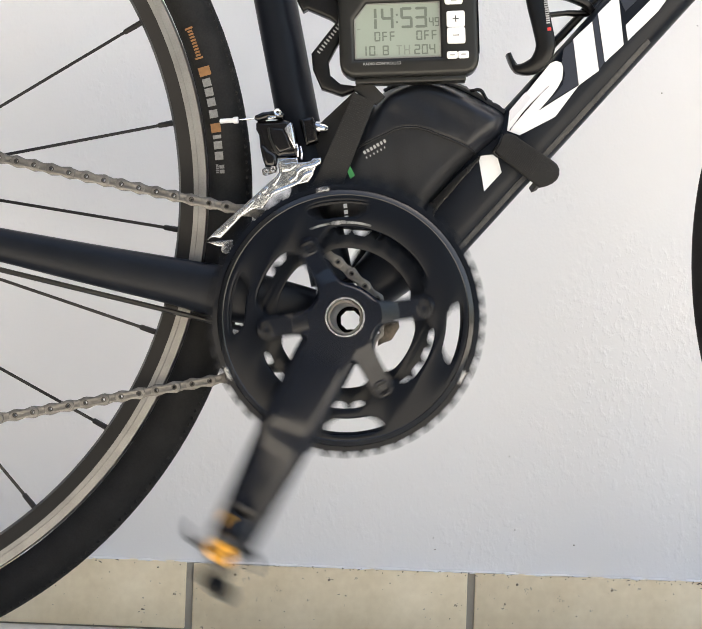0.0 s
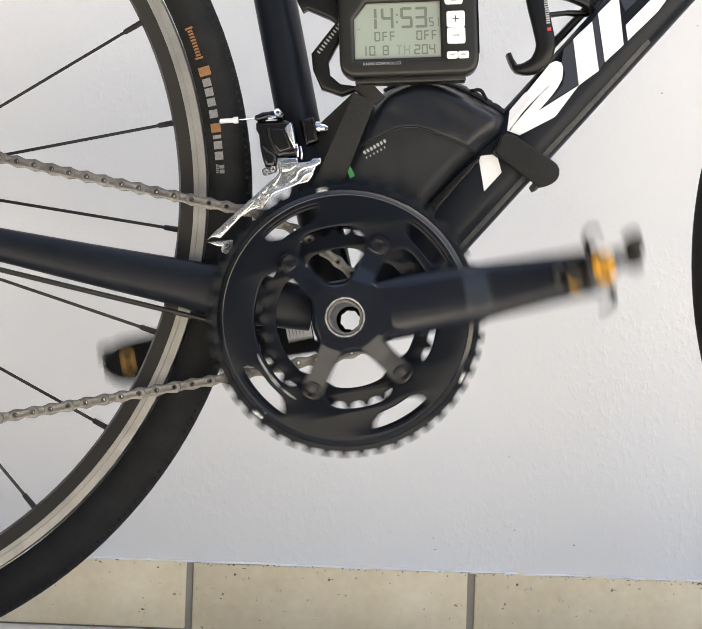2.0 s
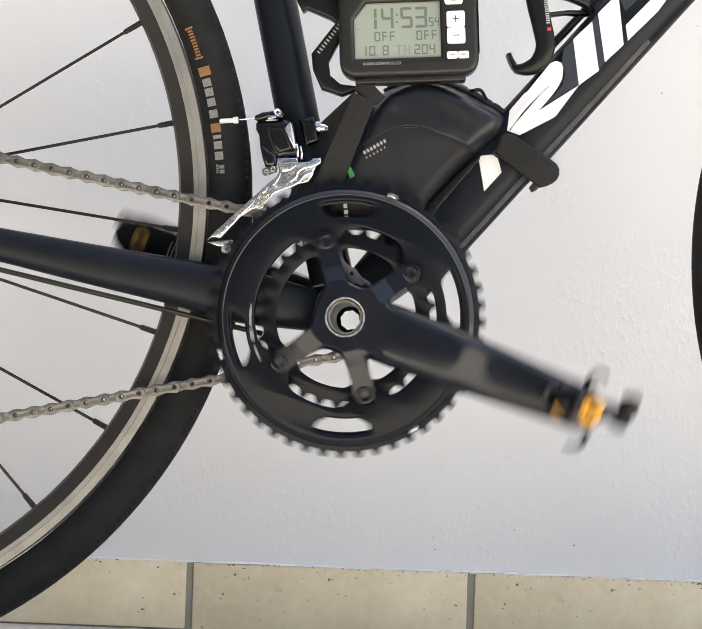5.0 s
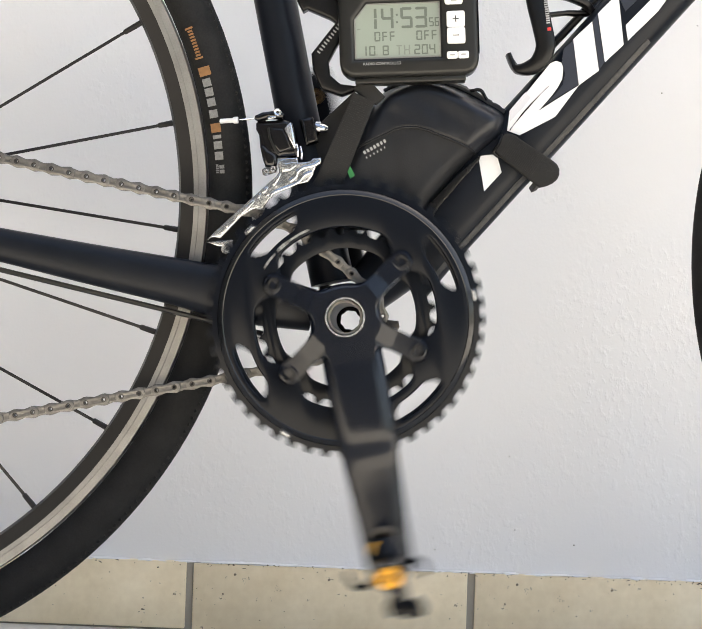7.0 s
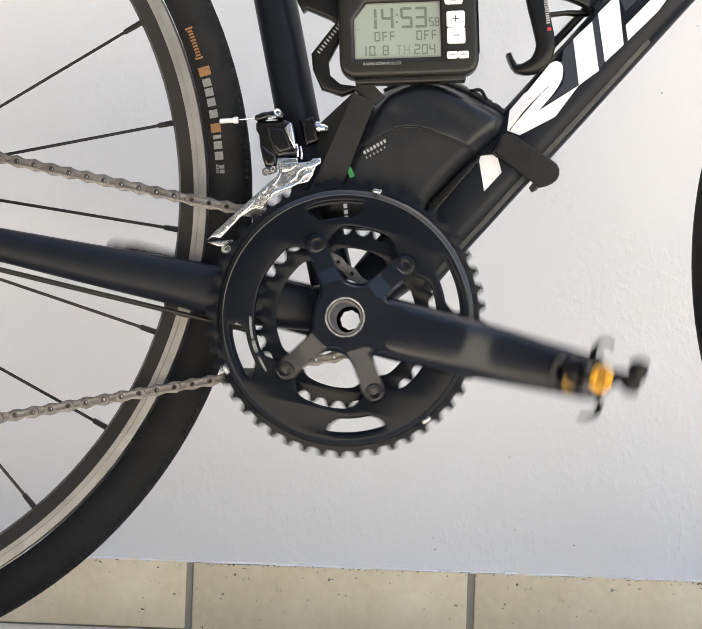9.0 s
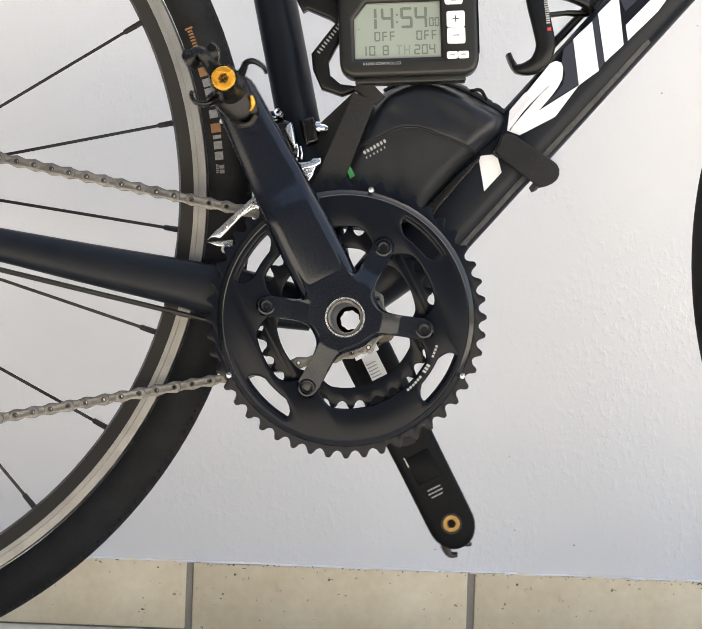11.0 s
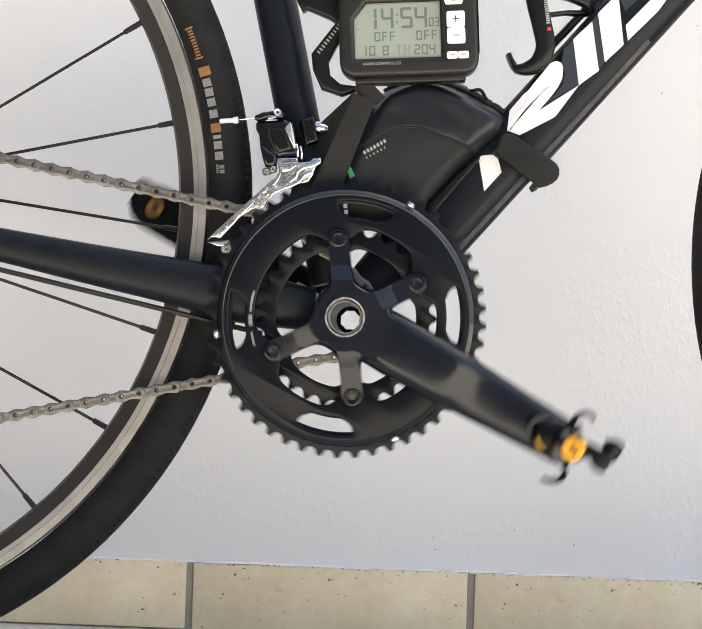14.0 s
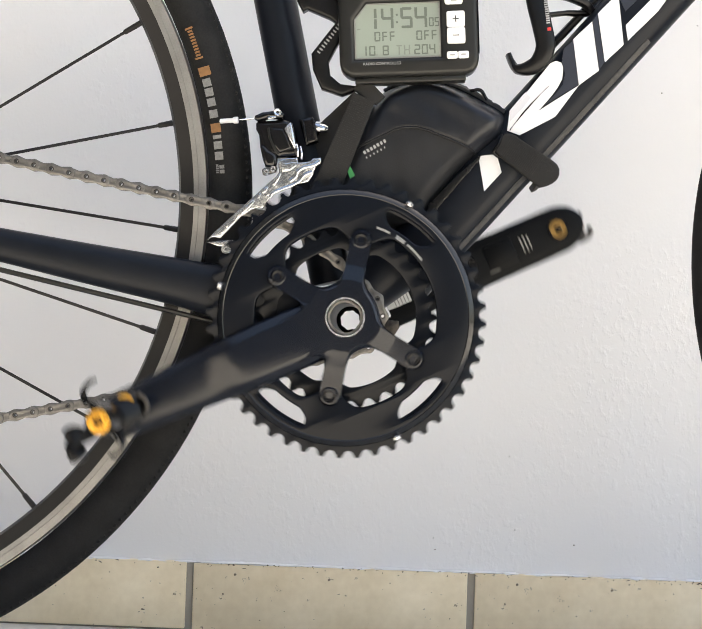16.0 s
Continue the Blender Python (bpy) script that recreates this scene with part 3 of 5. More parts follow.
def chain():
    y = -0.037
    path = [(-430, 138), (-246, 105), (-106, 79), (-69, 73), (-40, 62), (-13, 44), (6, 29), (22, 14), (27, -2), (16, -21), (-11, -29), (-25, -31), (-87, -46), (-238, -78), (-430, -118)]
    path = [Vector((a / 1000, b / 1000 + BB)) for a, b in path]
    length = [0]
    for a, b in zip(path, path[1:]):
        length.append(length[-1] + (b - a).length)

    def at(s):
        for i in range(len(path) - 1):
            if s <= length[i + 1] or i == len(path) - 2:
                return path[i].lerp(path[i + 1], (s - length[i]) / (length[i + 1] - length[i]))

    pitch = 0.01277
    pins = [at(0.0035 + pitch * k) for k in range(int(length[-1] / pitch))]
    bm = bmesh.new()
    for p in pins:
        lathe(bm, [(0.00115, y - 0.0034), (0.0019, y - 0.0034), (0.0019, y + 0.0034), (0.00115, y + 0.0034)], 12, (p.x, 0, p.y))
    body = part("chain", bm, M_PIN, bike, "dry grey bicycle chain")

    def outline(r, waist):
        pts = []
        for i in range(13):
            a = radians(90 + 180 * i / 12)
            pts.append((r * math.cos(a), r * math.sin(a)))
        pts.append((pitch / 2, -waist))
        for i in range(13):
            a = radians(-90 + 180 * i / 12)
            pts.append((pitch + r * math.cos(a), r * math.sin(a)))
        pts.append((pitch / 2, waist))
        return pts

    def link_mesh(outer):
        off = 0.0028 if outer else 0.0018
        b = bmesh.new()
        holes = [[(x, z) for x, z in ring_points(0.00165, 10)], [(x + pitch, z) for x, z in ring_points(0.00165, 10)]]
        for s in (-1, 1):
            add(b, plate([outline(0.0043 if outer else 0.0042, 0.0029)] + holes, y + s * off - 0.0005, y + s * off + 0.0005, 0.0002, 1))
        if not outer:
            for k in (0, 1):
                lathe(b, [(0.0019, y - 0.0012), (0.0038, y - 0.0012), (0.0038, y + 0.0012), (0.0019, y + 0.0012)], 14, (k * pitch, 0, 0))
        return b

    made = {}
    for i, (p, q) in enumerate(zip(pins, pins[1:])):
        kind = i % 2
        if kind not in made:
            made[kind] = part("link", link_mesh(kind), M_CHAIN, body)
            ob = made[kind]
        else:
            ob = new("link", made[kind].data)
            ob.parent = body
        ob.matrix_local = pose(p.x, 0, p.y, 0, -math.degrees(math.atan2(q.y - p.y, q.x - p.x)), 0)


def front_derailleur():
    # fixed body, with a pulling arm across its top and a lower link that carries the cage
    bm = plate([mm((-68.9, 136.4), (-66.1, 138.2), (-60.5, 138.1), (-48.2, 139.5), (-43, 137.4), (-40.5, 130.1), (-38.4, 120.2), (-38.2, 114.1), (-43.6, 112.7), (-51.6, 111.7), (-58.4, 113.4), (-63.5, 118), (-65.5, 121.3), (-66.4, 128), (-68.7, 131.7))], -0.038, -0.016, 0.003)
    body = part("front_derailleur", bm, M_FDBLACK, bike, "black front derailleur with a polished steel cage")
    bm = plate([mm((-69.8, 138.8), (-69.3, 141), (-64.4, 143.4), (-55.8, 144.8), (-50.2, 144.6), (-48.6, 142.4), (-49.5, 139.7), (-53.1, 139.3), (-59.3, 139.9), (-61.8, 138.6), (-67.3, 136.9))], -0.0425, -0.030, 0.0018)
    arm = part("pull_arm", bm, M_FDBLACK, body)
    bm = plate([mm((-60.8, 139.1), (-59.9, 140.1), (-55.1, 141), (-53.7, 140), (-54.6, 139.3), (-59.3, 138.4))], -0.0434, -0.0420, 0.0005)
    part("wire_clamp", bm, M_CHROME, arm)
    bm = plate([mm((-65.4, 120.6), (-61.7, 120), (-58.5, 116.9), (-54.3, 114.8), (-52.7, 112.1), (-53, 107.4), (-54.7, 104.7), (-60.9, 105.2), (-63, 110.8))], -0.0415, -0.026, 0.0025)
    part("lower_link", bm, M_FDBLACK, body)
    bm = plate([mm((-59.1, 133), (-49.2, 132.5), (-45.9, 126.8), (-42.3, 118.6), (-51.1, 114.9), (-53.9, 118.3), (-57.4, 125.2))], -0.0412, -0.037, 0.0014)
    part("cover", bm, M_FDBLACK, body)
    bm = plate([mm((-60.6, 131.9), (-59.1, 133), (-57.4, 125.2), (-53.9, 118.3), (-51.1, 114.9), (-52.5, 114.1), (-55.9, 118.2), (-59.1, 125.2))], -0.0405, -0.037, 0.0006)
    part("cover_edge", bm, M_CLOCK, body)
    # bright facet along the outer link, leaning towards the frame
    bm = plate([mm((-48.4, 132), (-46.2, 135.1), (-43.7, 137.1), (-41.7, 129.4), (-39.6, 120.4), (-40.3, 117.7), (-44, 124.4))], -0.0428, -0.0395, 0.0008)
    for v in bm.verts:
        v.co.y += 0.10 * (v.co.x + 0.050)
    part("outer_link", bm, M_STEEL, body, "bright polished link")
    for dx in (0, 22):
        bm = loft(bmesh.new(), spline([(x / 1000, y, BB + z / 1000, 0.0008, 0.0008) for (x, z), y in zip(mm_pairs((-39.2, 121.5), (-38.1, 117.2), (-38.1, 112.6)), (-0.0400, -0.0425, -0.0410))], 4), 8)
        bm.transform(Matrix.Translation((dx / 7900, 0, -dx / 14000)))
        part("spring_leg", bm, M_STEEL, body)
    # clamp band and bolt
    bm = plate([mm((-39.3, 141.6), (-29.6, 143.6), (-27.4, 139.2), (-25, 126.1), (-33.3, 122.9), (-35.4, 128.9))], -0.024, 0.012, 0.002)
    clamp = part("clamp", bm, M_FDBLACK, body)
    for pts in (mm((-37.8, 140.8), (-36.1, 141.3), (-31.9, 123.5), (-33.4, 122.7)), mm((-30.1, 142.6), (-28.9, 142.9), (-24.8, 126.9), (-25.8, 125.4))):
        part("clamp_edge", plate([pts], -0.0262, -0.02, 0.0005), M_FDBLACK, clamp)
    bm = loft(bmesh.new(), [(-0.0275, -0.018, BB + 0.1365, 0.0048, 0.0048), (-0.0240, -0.018, BB + 0.1362, 0.0048, 0.0048), (-0.0239, -0.018, BB + 0.1362, 0.0034, 0.0034), (-0.0205, -0.018, BB + 0.1358, 0.0032, 0.0032), (-0.0185, -0.018, BB + 0.1356, 0.0020, 0.0020)], 12, 2)
    part("bolt", bm, M_CHROME, clamp, "silver bolt")
    bm = lathe(bmesh.new(), [(0.0011, -0.0436), (0.0022, -0.0442), (0.0027, -0.0436), (0.0027, -0.036), (0.0011, -0.036)], 20, (-0.0533, 0, BB + 0.1435))
    part("bolt", bm, M_STEEL, arm, "silver bolt")
    bm = plate([mm((-63.2, 102.8), (-61.8, 104.2), (-54.5, 105.9), (-52.2, 104.7), (-53.3, 101.5), (-61, 98.8), (-62.6, 99.7))], -0.0405, -0.035, 0.001)
    block = part("screw_block", bm, M_CHAIN, body, "small grey metal block with two screws")
    for x, z in mm_pairs((-59.9, 101.5), (-55.2, 103.4)):
        bm = lathe(bmesh.new(), [(0.0006, -0.0412), (0.0008, -0.0422), (0.0020, -0.0422), (0.0023, -0.0414), (0.0023, -0.038), (0.0006, -0.038)], 16, (x / 1000, 0, BB + z / 1000))
        part("limit_screw", bm, M_STEEL, block, "small steel screw")
    # cage: long dented outer plate, wide at the top, with ribs and stamped marks
    o = mm((-101.3, 49.7), (-96.3, 55.3), (-85.8, 66.2), (-76.1, 75.4), (-68, 83), (-58.5, 92.4), (-52.8, 97.7), (-50.7, 101.2), (-51.6, 106.6), (-50.8, 109.7), (-45.6, 111), (-38.2, 111.5), (-37.4, 108), (-33.2, 108.4), (-28.4, 109.5), (-27.2, 111.3), (-21.3, 112), (-21.5, 108.8), (-24.3, 106.2), (-25.9, 102.5), (-26.8, 99), (-29.8, 94.5), (-36.4, 92.6), (-44.9, 89.6), (-54.5, 84.9), (-56.9, 81.4), (-61, 74.6), (-63.5, 75.5), (-68.9, 73.6), (-76.1, 69), (-83.2, 60.9), (-90.3, 53), (-96.2, 53.6))
    cage = part("cage", plate([o], -0.0466, -0.0438, 0.0008), M_CHROME, body, "polished steel cage plate with stamped marks")
    for y, r, pts in ((-0.0474, 0.0013, mm_pairs((-56.3, 82.7), (-54.3, 85.9), (-47.3, 89.3), (-40, 92.2), (-36.2, 94.8), (-32.9, 99.1), (-27.1, 101.7))), (-0.0474, 0.0015, mm_pairs((-42.6, 94.8), (-38.8, 97.7), (-37.4, 101.6), (-33.1, 104.5), (-27, 106.1), (-22.2, 109)))):
        bm = loft(bmesh.new(), spline([(x / 1000, y, BB + z / 1000, r, r * 0.8) for x, z in pts], 5), 10)
        part("rib", bm, M_CHROME, cage)
    for pts in (mm((-76.9, 71.4), (-68.5, 81), (-66.6, 79.8), (-74.9, 70.2)), mm((-65.5, 82.1), (-64.1, 85.6), (-62.4, 85.4), (-63.5, 81.7)), mm((-62.4, 86.1), (-59.6, 90.4), (-57.6, 89.7), (-60.2, 85)), mm((-55, 92), (-51.1, 99.5), (-49.2, 100.3), (-50.2, 95.8), (-53.5, 90.8)), mm((-48.9, 106.7), (-39.4, 108.5), (-38.1, 105.8), (-42.8, 102), (-48.2, 100.8))):
        part("stamped_panel", plate([pts], -0.0474, -0.0462, 0.0006), M_CHROME, cage)
    bm = plate([mm((-51.1, 109.3), (-38.3, 111.7), (-37.9, 110.7), (-38.2, 109.2), (-50.8, 107.6))], -0.0466, -0.034, 0.0006)
    part("cage_top", bm, M_STEEL, cage)
    bm = plate([mm((-101.3, 50.9), (-83.2, 53.3), (-82.5, 47.1), (-88, 47.6), (-94.3, 48.4))], -0.031, -0.0295, 0.0004)
    part("inner_plate", bm, M_CHROME, cage)
    lathe(b := bmesh.new(), [(0.0008, -0.0440), (0.0030, -0.0440), (0.0034, -0.043), (0.0034, -0.0295), (0.0008, -0.0295)], 14, (-0.0865, 0, BB + 0.0455))
    part("cage_screw", b, M_STEEL, cage)
    bm = loft(bmesh.new(), [(-0.0965, -0.024, BB + 0.1382, 0.0006, 0.0006), (-0.069, -0.03, BB + 0.1405, 0.0006, 0.0006)], 8)
    wire = part("shift_wire", bm, M_STEEL, bike)
    bm = loft(bmesh.new(), [(-0.0955, -0.0245, BB + 0.1382, 0.0017, 0.0017), (-0.086, -0.0265, BB + 0.139, 0.0017, 0.0017), (-0.0858, -0.0266, BB + 0.139, 0.0024, 0.0024), (-0.0825, -0.027, BB + 0.1392, 0.0024, 0.0024)], 12)
    part("wire_end", bm, M_WHITE, wire, "silver wire end sleeve")


def bottle_cages():
    # on the seat tube, behind the clock
    bm = plate([mm(*[(-41, 240), (-14, 240), (-6, 213.5), (-8, 204), (-14, 192), (-19, 182), (-17.5, 172.5), (-10, 166.5), (1, 165.5), (2.5, 162.5), (-9, 158), (-23.5, 162.5), (-30, 176), (-31.5, 187.5), (-15, 210), (-18.5, 212.5), (-35, 219), (-38.5, 217), (-43, 225)])], -0.0335, -0.0225, 0.0022, 3)
    c = part("bottle_cage", bm, M_CARBON, bike, "black carbon bottle cage on the seat tube")
    bm = loft(bmesh.new(), spline([(-0.030, -0.026, BB + 0.238, 0.006, 0.004), (-0.012, -0.036, BB + 0.232, 0.007, 0.004), (0.0, -0.03, BB + 0.236, 0.007, 0.004)], 5), 12, 3)
    part("cage_arm", bm, M_CARBON, c)
    bm = bmesh.new()
    for k in range(10):
        f = k / 9
        add(bm, bar(-0.0262 + 0.0140 * f, BB + 0.1885 + 0.0195 * f, -0.0337, 0.0011, 0.0026, 54))
    part("white_mark", bm, M_PRINT, c, "white printed bars", smooth=False)
    # on the down tube
    bm = loft(bmesh.new(), spline([(0.1235, -0.02, BB + 0.262, 0.0062, 0.005), (0.1275, -0.022, BB + 0.234, 0.0075, 0.005), (0.1325, -0.024, BB + 0.213, 0.0072, 0.005), (0.1352, -0.024, BB + 0.199, 0.0070, 0.005), (0.1312, -0.022, BB + 0.188, 0.0065, 0.006), (0.1235, -0.018, BB + 0.1835, 0.0050, 0.007),
                                   (0.1165, -0.014, BB + 0.1835, 0.0030, 0.008), (0.1125, -0.012, BB + 0.188, 0.0024, 0.008), (0.1095, -0.012, BB + 0.1945, 0.0020, 0.008)], 6), 16, 3)
    c = part("bottle_cage", bm, M_CARBON, bike, "black carbon bottle cage on the down tube")
    bm = loft(bmesh.new(), spline([(0.138, -0.02, BB + 0.236, 0.002, 0.004), (0.150, -0.018, BB + 0.2355, 0.0022, 0.004), (0.163, -0.012, BB + 0.233, 0.003, 0.006), (0.169, -0.006, BB + 0.229, 0.003, 0.006), (0.176, 0, BB + 0.236, 0.003, 0.007), (0.19, 0, BB + 0.253, 0.003, 0.007)], 5), 12, 3)
    part("cage_arm", bm, M_CARBON, c)
    bm = loft(bmesh.new(), [(0.1335, -0.018, BB + 0.222, 0.0018, 0.004), (0.15, -0.012, BB + 0.2255, 0.0018, 0.004), (0.166, -0.004, BB + 0.227, 0.0022, 0.005)], 12, 3)
    part("cage_arm", bm, M_CARBON, c)
    bm = loft(bmesh.new(), [(0.126, 0, BB + 0.186, 0.003, 0.007), (0.20, 0, BB + 0.270, 0.003, 0.007)], 12, 3)
    part("cage_spine", bm, M_CARBON, c)
    bm = bmesh.new()
    for k in range(13):
        add(bm, bar(0.1335 + 0.0028 * k / 12, BB + 0.2345 - 0.0195 * k / 12, -0.0292, 0.0010, 0.0026, -82))
    part("white_mark", bm, M_PRINT, c, "white printed bars", smooth=False)
    part("red_mark", bar(0.1372, BB + 0.2105, -0.0292, 0.0022, 0.0026, -82), M_RED, c, "small red printed mark", smooth=False)


def crankset():
    # right arm with its four-armed spider; the arm points along x
    bm = bmesh.new()
    fronts = [(0.012, 0.0630, 0.0195), (0.024, 0.0654, 0.0208), (0.036, 0.0664, 0.0213), (0.055, 0.0673, 0.0212), (0.074, 0.0681, 0.0207), (0.080, 0.0682, 0.0205), (0.084, 0.0680, 0.0204), (0.088, 0.0673, 0.0202), (0.092, 0.0661, 0.0200),
              (0.096, 0.0648, 0.0198), (0.101, 0.0638, 0.0195), (0.108, 0.0634, 0.0191), (0.125, 0.0640, 0.0182), (0.145, 0.0648, 0.0172), (0.160, 0.0654, 0.0165), (0.1725, 0.0658, 0.0160)]
    sec = [(x, -(f + 0.0555) / 2, a, (f - 0.0555) / 2) for x, f, a in fronts]
    prof = [(-1.0, 0.9), (-1.0, -0.15), (-0.70, -1.0), (0.70, -1.0), (1.0, -0.15), (1.0, 0.9)]
    rings = []
    for x, y, a, b in sec:
        rings.append([bm.verts.new((x, y + b * w, a * u)) for u, w in prof])
    for i in range(1, 6):
        t = radians(90 * i / 5)
        x, y, a, b = sec[-1]
        rings.append([bm.verts.new((x + 0.0158 * math.sin(t), y + b * w, a * u * max(0.05, math.cos(t)))) for u, w in prof])
    m = len(prof)
    for p, q in zip(rings, rings[1:]):
        for k in range(m):
            bm.faces.new((p[k], p[(k + 1) % m], q[(k + 1) % m], q[k]))
    bm.faces.new(rings[0]), bm.faces.new(rings[-1])
    bmesh.ops.recalc_face_normals(bm, faces=bm.faces)
    bmesh.ops.bevel(bm, geom=[e for e in bm.edges if len(e.link_faces) == 2 and e.calc_face_angle() > 0.35], offset=0.0030, segments=3, affect="EDGES", profile=0.5)
    # the axle's bore stays open
    gone = [v for v in bm.verts if math.hypot(v.co.x, v.co.z) < 0.0125]
    bmesh.ops.delete(bm, geom=gone, context="VERTS")
    # spider: one plate with four arms that slope back to the bolts
    def reach(deg):
        """How far the body extends in that direction: hub, arms and crank blended together."""
        best = 0.0
        for i in range(240):
            r = 0.0705 * i / 239
            x, z = r * math.cos(radians(deg)), r * math.sin(radians(deg))
            total = math.exp(-(math.hypot(x, z) - 0.0225) / 0.0046)
            for ang, far, w0, w1 in ((55, 0.0553, 0.0084, 0.0080), (-55, 0.0553, 0.0084, 0.0080), (125, 0.0553, 0.0084, 0.0080), (-125, 0.0553, 0.0084, 0.0080), (0, 0.048, 0.0175, 0.0165)):
                c, q = math.cos(radians(ang)), math.sin(radians(ang))
                u, v = x * c + z * q, -x * q + z * c
                k = min(1, max(0, u / far))
                waist = w0 + (w1 - w0) * k - 0.0010 * math.sin(math.pi * k) * (ang != 0)
                total += math.exp(-(math.hypot(u - k * far, v) - waist) / 0.0034)
            if total > 1:
                best = r
        return best

    # its face is level round the hub, breaks at a crease and slopes back to the bolts; edges are chamfered
    def drop(r, ang):
        if math.cos(radians(ang)) > 0:
            r *= min(1.0, abs(math.sin(radians(ang))) / 0.70)
        return 0.0035 * min(1.0, max(0.0, (r - 0.0255) / 0.012)) + 0.075 * max(0.0, r - 0.0375)

    b = bmesh.new()
    steps = (0.0142, 0.0190, 0.0225, 0.0253, 0.0262, 0.0300, 0.0345, 0.0372, 0.0382, 0.0430, 0.0490, 0.0560, 0.0640)
    columns = []
    for i in range(240):
        ang = 1.5 * i
        far = reach(ang)
        c, q = math.cos(radians(ang)), math.sin(radians(ang))
        flat = far - 0.0034
        col = []
        for k, r in enumerate(steps):
            r = min(r, flat - 0.00004 * (len(steps) - k))
            col.append((r, -0.0660 + drop(r, ang)))
        top = -0.0660 + drop(flat, ang)
        col += [(flat + 0.0006, top + 0.0003), (far - 0.0004, top + 0.0036), (far, top + 0.0046), (far, -0.0520), (0.0142, -0.0520)]
        columns.append([b.verts.new((r * c, y, r * q)) for r, y in col])
    for p, q in zip(columns, columns[1:] + columns[:1]):
        for k in range(len(p)):
            b.faces.new((p[k], q[k], q[(k + 1) % len(p)], p[(k + 1) % len(p)]))
    add(bm, b)
    crank = part("crankset", bm, M_CRANK, bike, "black crankset with two chainrings and clipless pedals", angle=40)
    for ang in (55, -55, 125, -125):
        c, s = math.cos(radians(ang)), math.sin(radians(ang))
        o = (0.0553 * c, 0, 0.0553 * s)
        b = lathe(bmesh.new(), [(0.0020, -0.0592), (0.0023, -0.0615), (0.0036, -0.0618), (0.0044, -0.0612), (0.0044, -0.058), (0.0020, -0.058)], 20, o)
        bolt = part("chainring_bolt", b, M_BLACK, crank)
        b = lathe(bmesh.new(), [(0.0046, -0.0612), (0.0050, -0.0618), (0.0062, -0.0616), (0.0068, -0.0604), (0.0046, -0.0600)], 28, o)
        part("bolt_seat", b, M_CRANK, bolt)
    b = lathe(bmesh.new(), [(0.0122, -0.066), (0.0127, -0.0668), (0.0138, -0.0668), (0.0141, -0.0658), (0.0141, -0.060), (0.0122, -0.060)], 64)
    part("dust_ring", b, M_STEEL, crank, "silver ring round the hollow axle")
    b = lathe(bmesh.new(), [(0.0105, -0.0625), (0.0119, -0.0625), (0.0119, 0.066), (0.0105, 0.066)], 48)
    part("axle", b, M_CHAIN, crank, "hollow steel axle")
    b = plate([ring_points(0.0104, 40), [(r * math.cos(2 * math.pi * i / 32), r * math.sin(2 * math.pi * i / 32)) for i in range(32) for r in ((0.0076 if i % 4 < 2 else 0.0070),)]], 0.058, 0.066)
    part("preload_cap", b, M_BLACK, crank)

    # chainrings
    def teeth(n, tip, root, skew=0.0):
        pts = []
        for i in range(n):
            a0 = 2 * math.pi * i / n
            st = 2 * math.pi / n
            for f, r in ((0.0, root), (0.10, root + 0.0004), (0.22, root + (tip - root) * 0.28), (0.32, root + (tip - root) * 0.72), (0.40, tip), (0.58, tip), (0.68, root + (tip - root) * 0.72), (0.78, root + (tip - root) * 0.28), (0.90, root + 0.0004)):
                pts.append((r * math.cos(a0 + st * (f + skew)), r * math.sin(a0 + st * (f + skew))))
        return pts

    def slot(mid, half, r0, r1):
        """A window along the ring, its ends rounded and leaning."""
        pts = []
        for i in range(13):
            a = radians(mid - half + 2 * half * i / 12)
            pts.append((r1 * math.cos(a), r1 * math.sin(a)))
        for f in (0.25, 0.5, 0.75):
            a = radians(mid + half * (1 + 0.10 * math.sin(f * math.pi)) - half * 0.34 * f * f)
            r = r1 + (r0 - r1) * f
            pts.append((r * math.cos(a), r * math.sin(a)))
        for i in range(13):
            a = radians(mid + half * 0.62 - 1.24 * half * i / 12)
            pts.append((r0 * math.cos(a), r0 * math.sin(a)))
        for f in (0.75, 0.5, 0.25):
            a = radians(mid - half * (1 + 0.10 * math.sin(f * math.pi)) + half * 0.34 * f * f)
            r = r1 + (r0 - r1) * f
            pts.append((r * math.cos(a), r * math.sin(a)))
        return pts

    def lobed(r, depth, width, n=160):
        """The inner edge of a ring, with four lobes inward to the bolts."""
        pts = []
        for i in range(n):
            a = 360 * i / n
            k = max(max(0.0, 1 - abs((a - b + 180) % 360 - 180) / width) for b in (55, 125, 235, 305))
            k = k * k * (3 - 2 * k)
            pts.append(((r - depth * k) * math.cos(radians(a)), (r - depth * k) * math.sin(radians(a))))
        return pts

    b = plate([teeth(48, 0.0984, 0.0930), ring_points(0.080, 120)], -0.0512, -0.0488, 0.0004, 1)
    slots = [slot(m, 13.5, 0.0705, 0.0815) for m in (31, 109, -71, -149)]
    add(b, plate([ring_points(0.0868, 160), lobed(0.0635, 0.0145, 21)] + slots, -0.0548, -0.0480, 0.0016, 2))
    big = part("chainring", b, M_RING, crank, "large black toothed chainring with oval windows", angle=30)
